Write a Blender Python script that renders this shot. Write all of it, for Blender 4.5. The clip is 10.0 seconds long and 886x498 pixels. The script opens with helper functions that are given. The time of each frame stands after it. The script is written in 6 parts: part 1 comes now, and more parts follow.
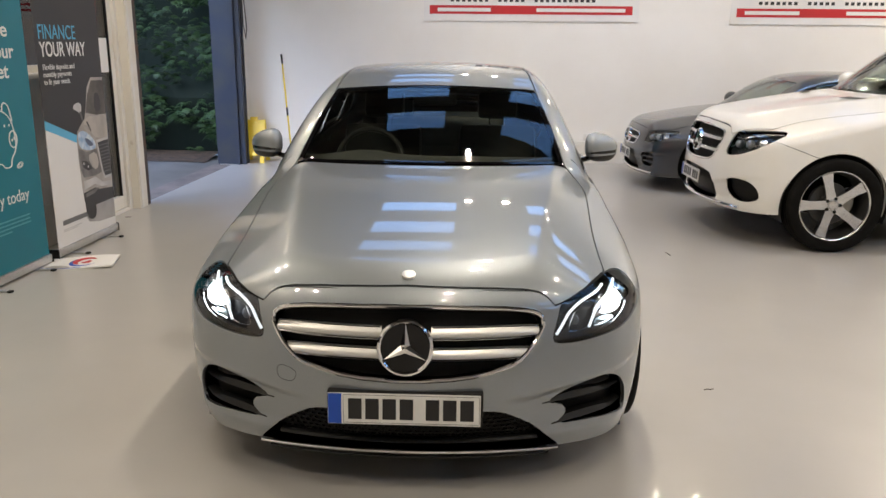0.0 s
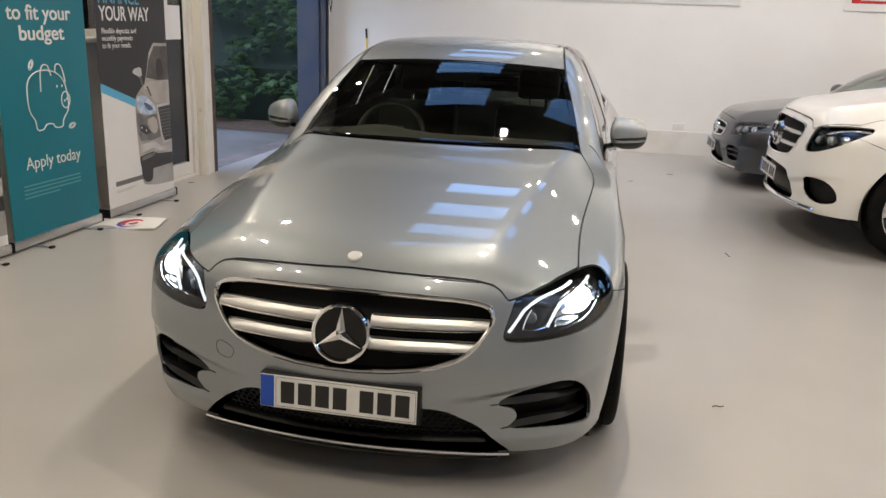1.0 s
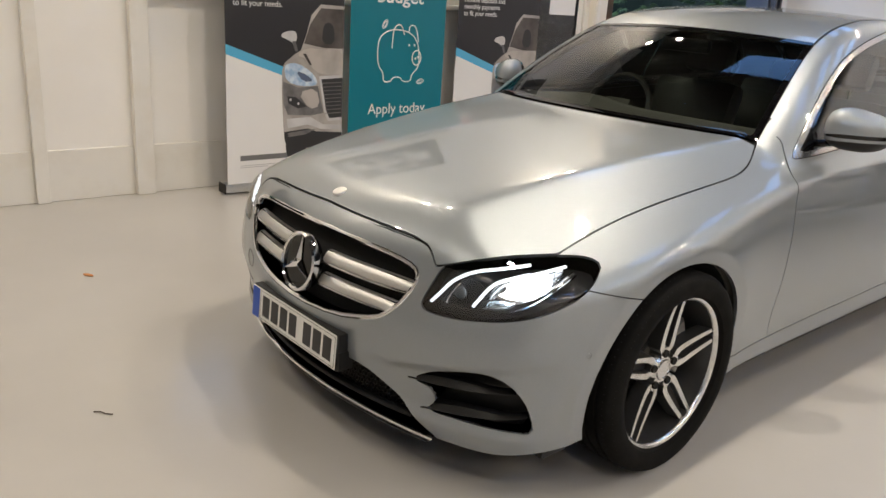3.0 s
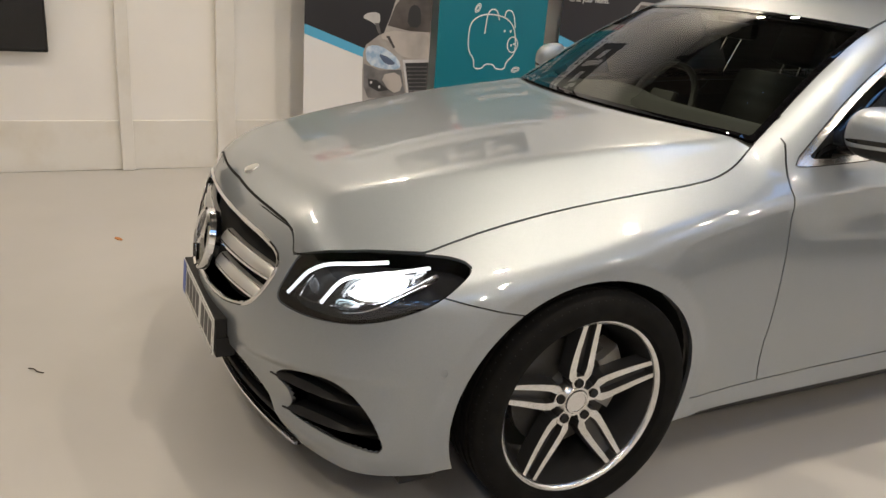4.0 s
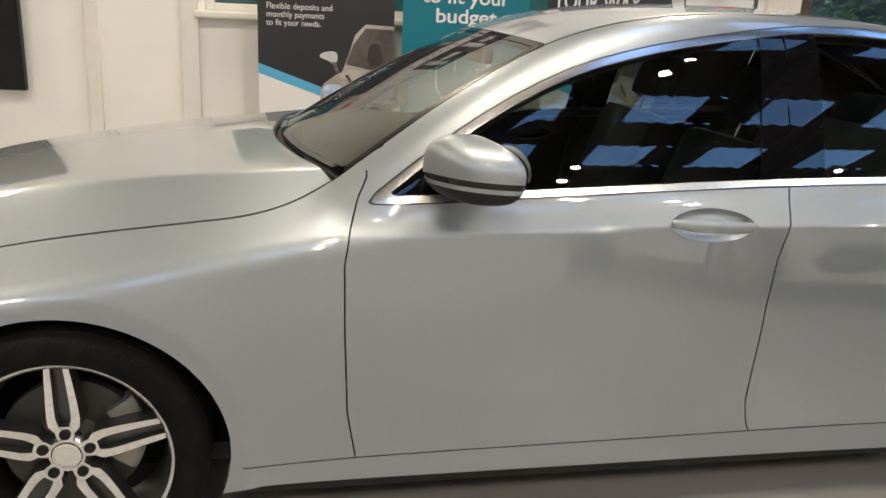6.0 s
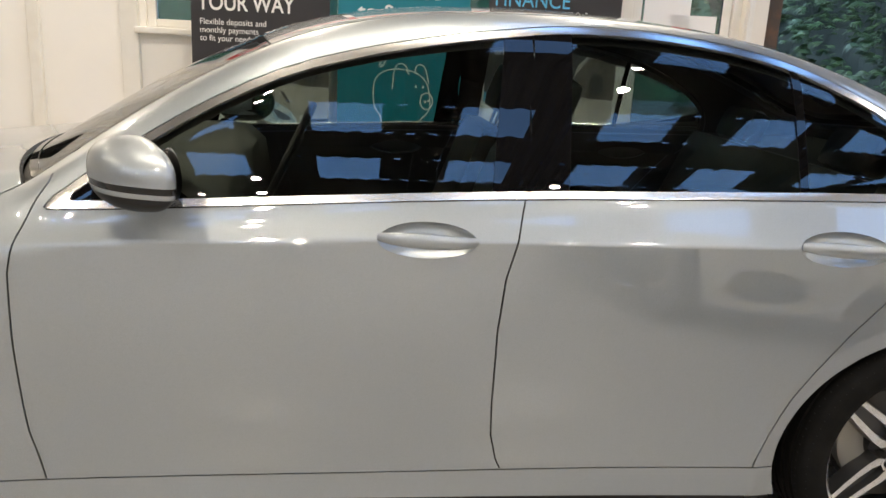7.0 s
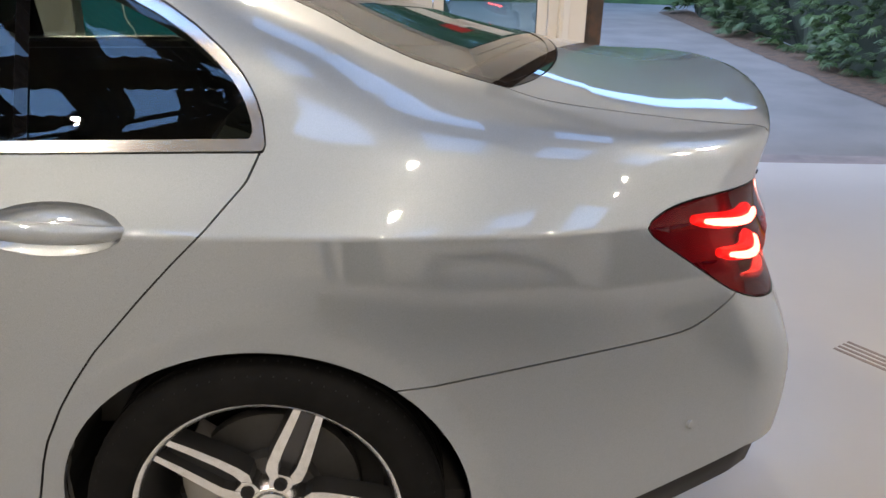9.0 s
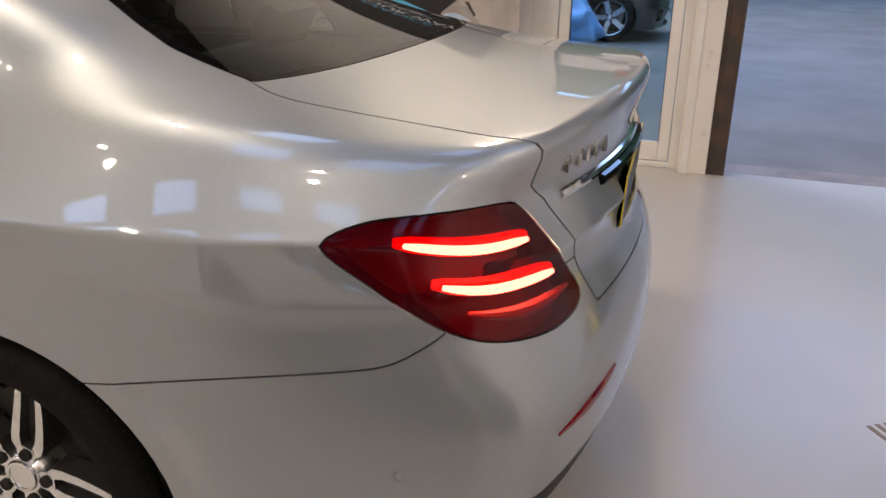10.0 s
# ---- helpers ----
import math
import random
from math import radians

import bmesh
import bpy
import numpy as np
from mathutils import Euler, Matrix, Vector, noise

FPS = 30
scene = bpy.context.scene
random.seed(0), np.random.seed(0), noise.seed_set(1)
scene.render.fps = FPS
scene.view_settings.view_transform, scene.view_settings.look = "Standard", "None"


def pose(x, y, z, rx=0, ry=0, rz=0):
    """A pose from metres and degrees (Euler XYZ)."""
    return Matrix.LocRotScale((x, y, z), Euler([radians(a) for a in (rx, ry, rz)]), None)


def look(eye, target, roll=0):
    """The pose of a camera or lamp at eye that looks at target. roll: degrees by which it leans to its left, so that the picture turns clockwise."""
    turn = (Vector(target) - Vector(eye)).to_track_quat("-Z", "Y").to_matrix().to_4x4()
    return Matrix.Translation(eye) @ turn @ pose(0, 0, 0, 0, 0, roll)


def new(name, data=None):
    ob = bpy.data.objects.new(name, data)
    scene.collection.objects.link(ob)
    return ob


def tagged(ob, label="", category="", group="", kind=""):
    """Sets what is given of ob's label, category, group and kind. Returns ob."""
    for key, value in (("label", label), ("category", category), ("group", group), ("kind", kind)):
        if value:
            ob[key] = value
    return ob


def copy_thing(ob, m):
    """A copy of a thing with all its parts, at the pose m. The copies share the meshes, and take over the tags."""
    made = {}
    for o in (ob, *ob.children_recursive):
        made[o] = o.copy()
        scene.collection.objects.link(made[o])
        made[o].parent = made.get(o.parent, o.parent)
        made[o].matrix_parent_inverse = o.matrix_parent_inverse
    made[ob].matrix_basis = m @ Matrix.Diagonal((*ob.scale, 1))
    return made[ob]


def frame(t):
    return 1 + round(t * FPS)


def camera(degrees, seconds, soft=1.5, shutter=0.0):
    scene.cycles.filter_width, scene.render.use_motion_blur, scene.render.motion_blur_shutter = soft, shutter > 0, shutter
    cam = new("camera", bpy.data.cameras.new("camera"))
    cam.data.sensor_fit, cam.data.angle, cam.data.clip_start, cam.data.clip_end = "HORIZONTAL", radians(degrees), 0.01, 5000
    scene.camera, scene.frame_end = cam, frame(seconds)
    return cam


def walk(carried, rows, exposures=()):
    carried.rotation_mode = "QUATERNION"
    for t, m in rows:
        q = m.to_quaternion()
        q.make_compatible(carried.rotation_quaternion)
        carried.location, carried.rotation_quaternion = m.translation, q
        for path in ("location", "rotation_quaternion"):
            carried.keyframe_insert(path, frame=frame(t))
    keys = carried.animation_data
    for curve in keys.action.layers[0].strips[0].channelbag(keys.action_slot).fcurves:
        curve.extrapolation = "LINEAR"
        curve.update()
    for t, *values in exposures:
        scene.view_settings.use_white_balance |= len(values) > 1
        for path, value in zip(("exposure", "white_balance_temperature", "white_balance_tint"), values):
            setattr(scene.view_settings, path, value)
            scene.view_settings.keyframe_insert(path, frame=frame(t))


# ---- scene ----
cam = camera(58.0, 10.0)
PATH = [
    (0, (0.216, -2.492, 1.577), (0.145, -0.556, 1.079), 0.5),
    (0.5, (0.396, -2.416, 1.561), (0.251, -0.491, 1.037), 0.3),
    (1, (0.727, -2.235, 1.54), (0.382, -0.342, 0.995), 2.2),
    (1.5, (1.165, -2.095, 1.508), (0.485, -0.296, 0.96), 2.9),
    (2, (1.52, -1.871, 1.445), (0.522, -0.23, 0.886), 3.6),
    (2.5, (1.859, -1.596, 1.442), (0.633, -0.126, 0.864), 3.6),
    (4, (2.374, -0.381, 1.402), (0.691, 0.481, 0.749), 4.4),
    (4.5, (2.468, 0.034, 1.407), (0.732, 0.8, 0.777), 4.5),
    (5, (2.545, 0.456, 1.423), (0.757, 1.109, 0.81), 4.6),
    (5.5, (2.672, 0.9, 1.423), (0.836, 1.41, 0.816), 3.7),
    (6.8, (2.681, 2.098, 1.348), (0.761, 2.339, 0.84), 2.7),
    (7, (2.663, 2.271, 1.37), (0.743, 2.492, 0.856), 2.9),
    (7.5, (2.567, 2.77, 1.351), (0.654, 2.936, 0.792), 3.2),
    (8, (2.479, 3.197, 1.34), (0.587, 3.392, 0.722), 2.9),
    (8.5, (2.334, 3.632, 1.363), (0.464, 3.794, 0.673), 3.0),
    (9, (2.114, 4.031, 1.356), (0.251, 4.129, 0.636), 1.2),
    (9.5, (1.973, 4.489, 1.34), (0.12, 4.328, 0.604), 0.6),
    (10, (1.87, 4.944, 1.351), (0.087, 4.426, 0.608), 0.5),
]
walk(cam, [(t, look(eye, target, roll)) for t, eye, target, roll in PATH], [(0, .10, 6350, 10), (1.5, .13, 6300, 10), (2.5, .22, 6250, 10), (4.2, .19, 6450, 10), (5, .23, 6450, 10), (5.7, .36, 6350, 8), (7, .62, 6350, 9), (8, .74, 6400, 10), (9, .56, 6550, 11), (9.5, .38, 6700, 13), (10, .2, 6900, 16)])

# ---- light: dusk outside, warm lamps inside ----
world = bpy.data.worlds.new("dusk")
scene.world = world
world.use_nodes = True
_wn = world.node_tree.nodes
_sky = _wn.new("ShaderNodeTexSky")
_sky.sky_type, _sky.sun_disc = "NISHITA", False
_sky.sun_elevation, _sky.sun_rotation = radians(42), radians(200)
_sky.air_density, _sky.dust_density, _sky.ozone_density = 1.0, 1.0, 6.0
world.node_tree.links.new(_sky.outputs[0], _wn["Background"].inputs[0])
_wn["Background"].inputs[1].default_value = 0.95
LAMP_TINT = (1.0, 0.85, 0.66)
# twin floodlights: x, y, half the reach of the bracket along x and along y, watts of each of the two heads
# the first follows from the car's shadows; the other two are added fill
LAMPS = [(.53, 1.95, 0, .62, 36), (.53, -2.3, 0, .62, 27), (.5, 7.3, .27, 0, 16)]
LAMPS += [(3.05, y, .27, 0, 13) for y in (-1.8, 1.3, 4.25, 7.3)]
# added row with no known lamps, brightens the window wall
LAMPS += [(-2.7, y, .27, 0, 19) for y in (-1.9, 1.2, 4.2)]
# added row, brightens the car's flank and the floor on this side
LAMPS += [(6.1, y, .27, 0, 32) for y in (-1.9, 1.2, 4.2, 7.3)]
CEILING = 4.6

# ---- materials ----
def shader(name, color=(.5, .5, .5), rough=.5, metal=0.0, coat=0.0, spec=.5, grain=None, bump=None, emit=None, mix=None, sheen=0.0, coat_rough=.03):
    """Principled surface. mix: (other colour, scale, low, high, detail); grain: (scale, how much the roughness varies); bump: (scale, strength, distance)."""
    m = bpy.data.materials.new(name)
    m.use_nodes = True
    nt = m.node_tree
    p = nt.nodes["Principled BSDF"]
    p.inputs["Base Color"].default_value = (*color, 1)
    p.inputs["Roughness"].default_value = rough
    p.inputs["Metallic"].default_value = metal
    p.inputs["Coat Weight"].default_value = coat
    p.inputs["Coat Roughness"].default_value = coat_rough
    p.inputs["Specular IOR Level"].default_value = spec
    p.inputs["Sheen Weight"].default_value = sheen
    where = nt.nodes.new("ShaderNodeTexCoord").outputs["Object"]

    def noise_at(scale, detail=4.0, rough_=.55):
        n = nt.nodes.new("ShaderNodeTexNoise")
        n.inputs["Scale"].default_value, n.inputs["Detail"].default_value, n.inputs["Roughness"].default_value = scale, detail, rough_
        nt.links.new(where, n.inputs["Vector"])
        return n.outputs["Fac"]

    if mix:
        other, scale, low, high, detail = mix
        r = nt.nodes.new("ShaderNodeMapRange")
        r.inputs[1].default_value, r.inputs[2].default_value = low, high
        nt.links.new(noise_at(scale, detail), r.inputs[0])
        c = nt.nodes.new("ShaderNodeMix")
        c.data_type = "RGBA"
        c.inputs[6].default_value, c.inputs[7].default_value = (*color, 1), (*other, 1)
        nt.links.new(r.outputs[0], c.inputs[0])
        nt.links.new(c.outputs[2], p.inputs["Base Color"])
    if grain:
        r = nt.nodes.new("ShaderNodeMapRange")
        r.inputs[1].default_value, r.inputs[2].default_value = .3, .7
        r.inputs[3].default_value, r.inputs[4].default_value = max(rough - grain[1], .01), rough + grain[1]
        nt.links.new(noise_at(grain[0], 6), r.inputs[0])
        nt.links.new(r.outputs[0], p.inputs["Roughness"])
    if bump:
        b = nt.nodes.new("ShaderNodeBump")
        b.inputs["Strength"].default_value, b.inputs["Distance"].default_value = bump[1], bump[2]
        nt.links.new(noise_at(bump[0], 5), b.inputs["Height"])
        nt.links.new(b.outputs[0], p.inputs["Normal"])
    if emit:
        p.inputs["Emission Color"].default_value = (*emit[0], 1)
        p.inputs["Emission Strength"].default_value = emit[1]
    return m


def glass(name, tint=(1, 1, 1), rough=0.0, through_=.9, ior=1.65):
    """A thin pane: straight through, with a mirror reflection by Fresnel."""
    m = bpy.data.materials.new(name)
    m.use_nodes = True
    nt = m.node_tree
    nt.nodes.remove(nt.nodes["Principled BSDF"])
    clear = nt.nodes.new("ShaderNodeBsdfTransparent")
    clear.inputs[0].default_value = (*[c * through_ for c in tint], 1)
    gloss = nt.nodes.new("ShaderNodeBsdfGlossy")
    gloss.inputs["Roughness"].default_value = rough
    gloss.inputs[0].default_value = (1, 1, 1, 1)
    fres = nt.nodes.new("ShaderNodeFresnel")
    fres.inputs[0].default_value = ior
    add = nt.nodes.new("ShaderNodeMixShader")
    nt.links.new(fres.outputs[0], add.inputs[0])
    nt.links.new(clear.outputs[0], add.inputs[1])
    nt.links.new(gloss.outputs[0], add.inputs[2])
    nt.links.new(add.outputs[0], nt.nodes["Material Output"].inputs[0])
    return m


PAINT = shader("silver_paint", (.29, .318, .346), .43, .70, 1.0, mix=((.242, .266, .290), 700, .35, .65, 2))
PAINT.node_tree.nodes["Principled BSDF"].inputs["Coat IOR"].default_value = 1.85
CHROME = shader("chrome", (.82, .82, .83), .07, 1.0)
LOUVRE = shader("satin_silver", (.68, .68, .67), .42, .92)
SATIN = shader("satin_chrome", (.72, .72, .72), .22, 1.0)
BLACK = shader("black_plastic", (.006, .006, .0065), .5, spec=.35, bump=(400, .12, .001))
GAP = shader("gap_black", (.004, .004, .004), .9)
RUBBER = shader("tyre_rubber", (.0045, .0044, .0042), .8, spec=.12, mix=((.009, .0085, .008), 14, .45, .75, 6), bump=(180, .1, .001))
ALLOY = shader("machined_alloy", (.74, .74, .74), .24, 1.0, mix=((.62, .62, .62), 60, .4, .7, 3))
ALLOY_DARK = shader("grey_wheel_paint", (.045, .045, .045), .35, .5, .4)
DISC = shader("brake_disc", (.05, .049, .047), .55, .1, grain=(80, .1))
CALIPER = shader("caliper_grey", (.27, .26, .24), .45, .4)
CABIN = shader("cabin_charcoal", (.085, .083, .078), .75, bump=(90, .05, .001))
LEATHER = shader("black_leather", (.028, .027, .026), .45, bump=(160, .25, .002))
GREY_CLOTH = shader("grey_headliner", (.20, .19, .18), .9)
GLOSS_BLACK = glass("gloss_black", ior=1.5)
_gn = GLOSS_BLACK.node_tree
_gd = _gn.nodes.new("ShaderNodeBsdfDiffuse")
_gd.inputs[0].default_value = (.003, .003, .0035, 1)
_gn.links.new(_gd.outputs[0], _gn.nodes["Mix Shader"].inputs[1])
SCREEN = glass("windscreen_glass", (.84, .90, .86), through_=.90, ior=1.55)
TINTED = glass("tinted_glass", (.80, .90, .84), through_=.66)
CLEAR = glass("lamp_cover", (1, 1, 1), through_=.97)
PANE = glass("window_pane", (.86, .95, .93), through_=.92)
RED_LENS = shader("red_lens", (.13, .004, .007), .06, 0, 1.0, spec=.6)
RED_GLOW = shader("tail_light_glow", (.8, .02, .01), .4, emit=((1.0, .02, .012), 1.2))
HOT_GLOW = shader("tail_light_core", (1, .6, .3), .4, emit=((1.0, .80, .55), 26))
WHITE_GLOW = shader("running_light_glow", (1, 1, 1), .4, emit=((.90, .96, 1.0), 1.1))
BEAM = shader("headlamp_led", (1, 1, 1), .3, emit=((.92, .97, 1.0), 7))
LAMP_GLOW = shader("lamp_glow", (1, .9, .75), .4, emit=((1.0, .86, .66), 60))
LENS = shader("projector_lens", (.25, .27, .30), .05, .3, 1.0)
REFLECTOR = shader("lamp_reflector", (.75, .76, .78), .18, 1.0)
PLATE_WHITE = shader("white_plate", (.72, .72, .70), .35, mix=((.62, .62, .59), 9, .45, .7, 5))
PLATE_YELLOW = shader("yellow_plate", (.70, .52, .03), .35)
PLATE_BLUE = shader("plate_blue", (.01, .07, .42), .35)
INK = shader("black_ink", (.010, .010, .011), .4)
MIRROR = shader("mirror_glass", (.8, .8, .8), .02, 1.0)
WHITE_PAINT = shader("white_car_paint", (.78, .77, .73), .30, 0, 1.0, mix=((.74, .73, .69), 3, .4, .7, 3))
GREY_PAINT = shader("grey_car_paint", (.085, .09, .10), .40, 1.0, 1.0, mix=((.065, .07, .08), 600, .35, .65, 2))
FLOOR = shader("painted_concrete_floor", (.40, .39, .372), .29, 0, 0.08, mix=((.350, .338, .320), 1.1, .3, .8, 5))
WALL = shader("white_painted_wall", (.86, .84, .80), .62, mix=((.81, .785, .74), 1.1, .4, .75, 6), bump=(38, .05, .004))
TRIM = shader("white_gloss_paint", (.76, .74, .69), .35, mix=((.66, .62, .54), 2.6, .5, .8, 6))
GRIME = shader("grimy_white_paint", (.74, .70, .62), .5, mix=((.36, .29, .19), 5.5, .62, .82, 8), bump=(30, .2, .004))
STEEL = shader("blue_grey_steel", (.022, .030, .055), .45, .2, mix=((.04, .042, .05), 3, .4, .7, 5))
DARK_STEEL = shader("dark_steel", (.03, .03, .033), .5, .5)
ROOF_SHEET = shader("dark_roof_sheet", (.055, .052, .048), .6, .2, mix=((.035, .033, .03), 2, .4, .7, 5))
RUSTY = shader("rusty_dark_steel", (.06, .045, .036), .6, .3, mix=((.13, .07, .04), 9, .45, .75, 7), bump=(40, .2, .003))
ALU = shader("brushed_aluminium", (.62, .62, .62), .32, 1.0, grain=(90, .08))
TEAL = shader("teal_print", (0.0, .175, .235), .42, mix=((0.0, .16, .22), 1.4, .4, .7, 3))
CHARCOAL = shader("charcoal_print", (.022, .021, .024), .42, mix=((.030, .029, .032), 1.4, .4, .7, 3))
PRINT_WHITE = shader("white_print", (.80, .79, .77), .42, mix=((.76, .75, .73), 1.2, .4, .7, 3))
PRINT_BLUE = shader("light_blue_print", (.10, .42, .66), .42)
PRINT_SILVER = shader("silver_print", (.33, .30, .275), .42, mix=((.46, .43, .40), 5, .4, .65, 3))
PRINT_GREY = shader("grey_print", (.12, .115, .115), .42, mix=((.20, .195, .19), 9, .4, .65, 3))
PRINT_DARK = shader("dark_print", (.03, .03, .032), .42)
PRINT_CHAMPAGNE = shader("champagne_print", (.47, .43, .39), .42, mix=((.34, .31, .28), 4, .4, .65, 3))
PRINT_LIGHT = shader("light_grey_print", (.58, .57, .56), .42, mix=((.45, .44, .44), 5, .4, .65, 3))
PRINT_LAMP = shader("lamp_print", (.30, .44, .62), .42, mix=((.62, .70, .78), 16, .4, .6, 3))
PRINT_RED = shader("red_print", (.52, .025, .03), .45)
PRINT_TEXT = shader("text_grey_print", (.16, .16, .16), .45)
YELLOW = shader("yellow_plastic", (.74, .53, .03), .42)
TARMAC = shader("tarmac", (.125, .115, .10), .85, mix=((.17, .157, .138), 1.3, .35, .65, 10), bump=(70, .2, .006))
KERB = shader("worn_threshold", (.21, .175, .155), .8, mix=((.12, .10, .09), 3, .4, .7, 8), bump=(25, .3, .006))
LEAF = shader("dark_leaf", (.016, .040, .008), .6, mix=((.042, .086, .016), 1.4, .35, .7, 5))
HEDGE_SHADE = shader("hedge_shade", (.008, .016, .009), .9)
BARK = shader("bark", (.05, .035, .025), .9)
SOIL = shader("leaf_litter", (.10, .06, .035), .95, mix=((.04, .03, .02), 12, .4, .7, 6), bump=(30, .6, .02))
TV_BLACK = shader("screen_black", (.006, .006, .006), .18)

# ---- building helpers ----
def mesh_of(name, verts, faces, mats, index=None, smooth=False):
    me = bpy.data.meshes.new(name)
    me.from_pydata([tuple(v) for v in verts], [], [tuple(f) for f in faces])
    for m in mats if isinstance(mats, (list, tuple)) else [mats]:
        me.materials.append(m)
    if index is not None:
        me.polygons.foreach_set("material_index", index)
    if smooth:
        me.polygons.foreach_set("use_smooth", [True] * len(me.polygons))
    me.update()
    return me


def thing(name, label, category, at=Matrix(), group="", kind=""):
    ob = new(name)
    ob.matrix_world = at
    return tagged(ob, label, category, group, kind)


def part(name, bm, material, parent, label="", smooth=False):
    """A bmesh (or finished mesh) as one mesh object under a thing or a part."""
    if isinstance(bm, bmesh.types.BMesh):
        me = bpy.data.meshes.new(name)
        bm.normal_update()
        bm.to_mesh(me)
        bm.free()
        for m in material if isinstance(material, (list, tuple)) else [material]:
            me.materials.append(m)
        if smooth:
            me.polygons.foreach_set("use_smooth", [True] * len(me.polygons))
            me.set_sharp_from_angle(angle=radians(40))
    else:
        me = bm
    ob = new(name, me)
    if parent is not None:
        ob.parent = parent
    return tagged(ob, label)


def box(bm, lo, hi, bevel=0.0, m=None):
    """An axis-aligned box between two corners, with bevelled edges."""
    out = bmesh.ops.create_cube(bm, size=1)["verts"]
    size, mid = [b - a for a, b in zip(lo, hi)], [(a + b) / 2 for a, b in zip(lo, hi)]
    for v in out:
        v.co = Vector([c * s + o for c, s, o in zip(v.co, size, mid)])
    if bevel:
        edges = list({e for v in out for e in v.link_edges})
        res = bmesh.ops.bevel(bm, geom=edges, offset=bevel, segments=2, affect="EDGES", profile=.6)
        out = list({v for f in res["faces"] for v in f.verts} | {v for v in out if v.is_valid})
    if m is not None:
        bmesh.ops.transform(bm, matrix=m, verts=out)
    return out


def boxes(*args, bevel=0.0):
    bm = bmesh.new()
    for lo, hi in args:
        box(bm, lo, hi, bevel)
    return bm


def sweep(bm, points, radius, sides=8, closed=False, flat=1.0, up=(0, 0, 1)):
    """A tube along points; flat squeezes it across 'up'."""
    pts = [Vector(p) for p in points]
    n, rings = len(pts), []
    for i, p in enumerate(pts):
        a, b = (pts[i - 1], pts[(i + 1) % n]) if closed else (pts[max(i - 1, 0)], pts[min(i + 1, n - 1)])
        d = (b - a).normalized()
        s = d.cross(Vector(up))
        s = s.normalized() if s.length > 1e-5 else Vector((1, 0, 0))
        u = s.cross(d).normalized()
        r = radius[i] if isinstance(radius, (list, tuple)) else radius
        rings.append([bm.verts.new(p + s * math.cos(t) * r + u * math.sin(t) * r * flat) for t in [2 * math.pi * k / sides for k in range(sides)]])
    for i in range(n if closed else n - 1):
        a, b = rings[i], rings[(i + 1) % n]
        for k in range(sides):
            bm.faces.new((a[k], a[(k + 1) % sides], b[(k + 1) % sides], b[k]))
    if not closed:
        bm.faces.new(rings[0][::-1])
        bm.faces.new(rings[-1])
    bmesh.ops.recalc_face_normals(bm, faces=bm.faces)


def lathe(bm, profile, steps=48, m=None):
    """Profile of (x, r) turned round the x axis."""
    rings = []
    for k in range(steps):
        c, s = math.cos(2 * math.pi * k / steps), math.sin(2 * math.pi * k / steps)
        rings.append([bm.verts.new((x, r * c, r * s)) for x, r in profile])
    for k in range(steps):
        a, b = rings[k], rings[(k + 1) % steps]
        for i in range(len(profile) - 1):
            bm.faces.new((a[i], b[i], b[i + 1], a[i + 1]))
    if m is not None:
        bmesh.ops.transform(bm, matrix=m, verts=[v for r in rings for v in r])
    bmesh.ops.recalc_face_normals(bm, faces=bm.faces)


def slab(bm, outline, thick, m=None):
    """A flat polygon (x, y) with thickness along z from 0."""
    lo = [bm.verts.new((x, y, 0)) for x, y in outline]
    hi = [bm.verts.new((x, y, thick)) for x, y in outline]
    n = len(lo)
    fs = [bm.faces.new(hi), bm.faces.new(lo[::-1])]
    fs += [bm.faces.new((lo[i], lo[(i + 1) % n], hi[(i + 1) % n], hi[i])) for i in range(n)]
    if m is not None:
        bmesh.ops.transform(bm, matrix=m, verts=lo + hi)
    bmesh.ops.recalc_face_normals(bm, faces=fs)


def round_poly(points, times=2, closed=True):
    """Cut the corners of a polygon (Chaikin)."""
    pts = [tuple(p) for p in points]
    for _ in range(times):
        n, out = len(pts), [] if closed else [pts[0]]
        for i in range(n if closed else n - 1):
            a, b = pts[i], pts[(i + 1) % n]
            out.append(tuple(.75 * p + .25 * q for p, q in zip(a, b)))
            out.append(tuple(.25 * p + .75 * q for p, q in zip(a, b)))
        if not closed:
            out.append(pts[-1])
        pts = out
    return pts


def words(text, size, m, material, parent, name="lettering", width=None, thick=.0008, bold=0.0):
    cu = bpy.data.curves.new(name, "FONT")
    cu.body, cu.size, cu.extrude, cu.offset = text, size, thick, bold
    cu.space_line = .95
    ob = bpy.data.objects.new(name, cu)
    me = bpy.data.meshes.new_from_object(ob)
    bpy.data.objects.remove(ob)
    if width and len(me.vertices):
        w = max(v.co.x for v in me.vertices) - min(v.co.x for v in me.vertices)
        me.transform(Matrix.Diagonal((width / w, 1, 1, 1)))
    me.transform(m)
    me.materials.clear()
    me.materials.append(material)
    return part(name, me, material, parent)

# ---- the hall ----
XL, XR, YF, YB = -3.25, 9.0, -7.5, 8.515
LEAN = .037  # the window wall is not quite parallel to the car
WEST = Matrix.Translation((XL, 0, 0)) @ Matrix.Rotation(-math.atan(LEAN), 4, "Z") @ Matrix.Translation((-XL, 0, 0))


def west_x(y):
    return XL + LEAN * y


def structure(name, bm, material, label, category="structure"):
    return tagged(part(name, bm, material, None), label, category, kind="structure")


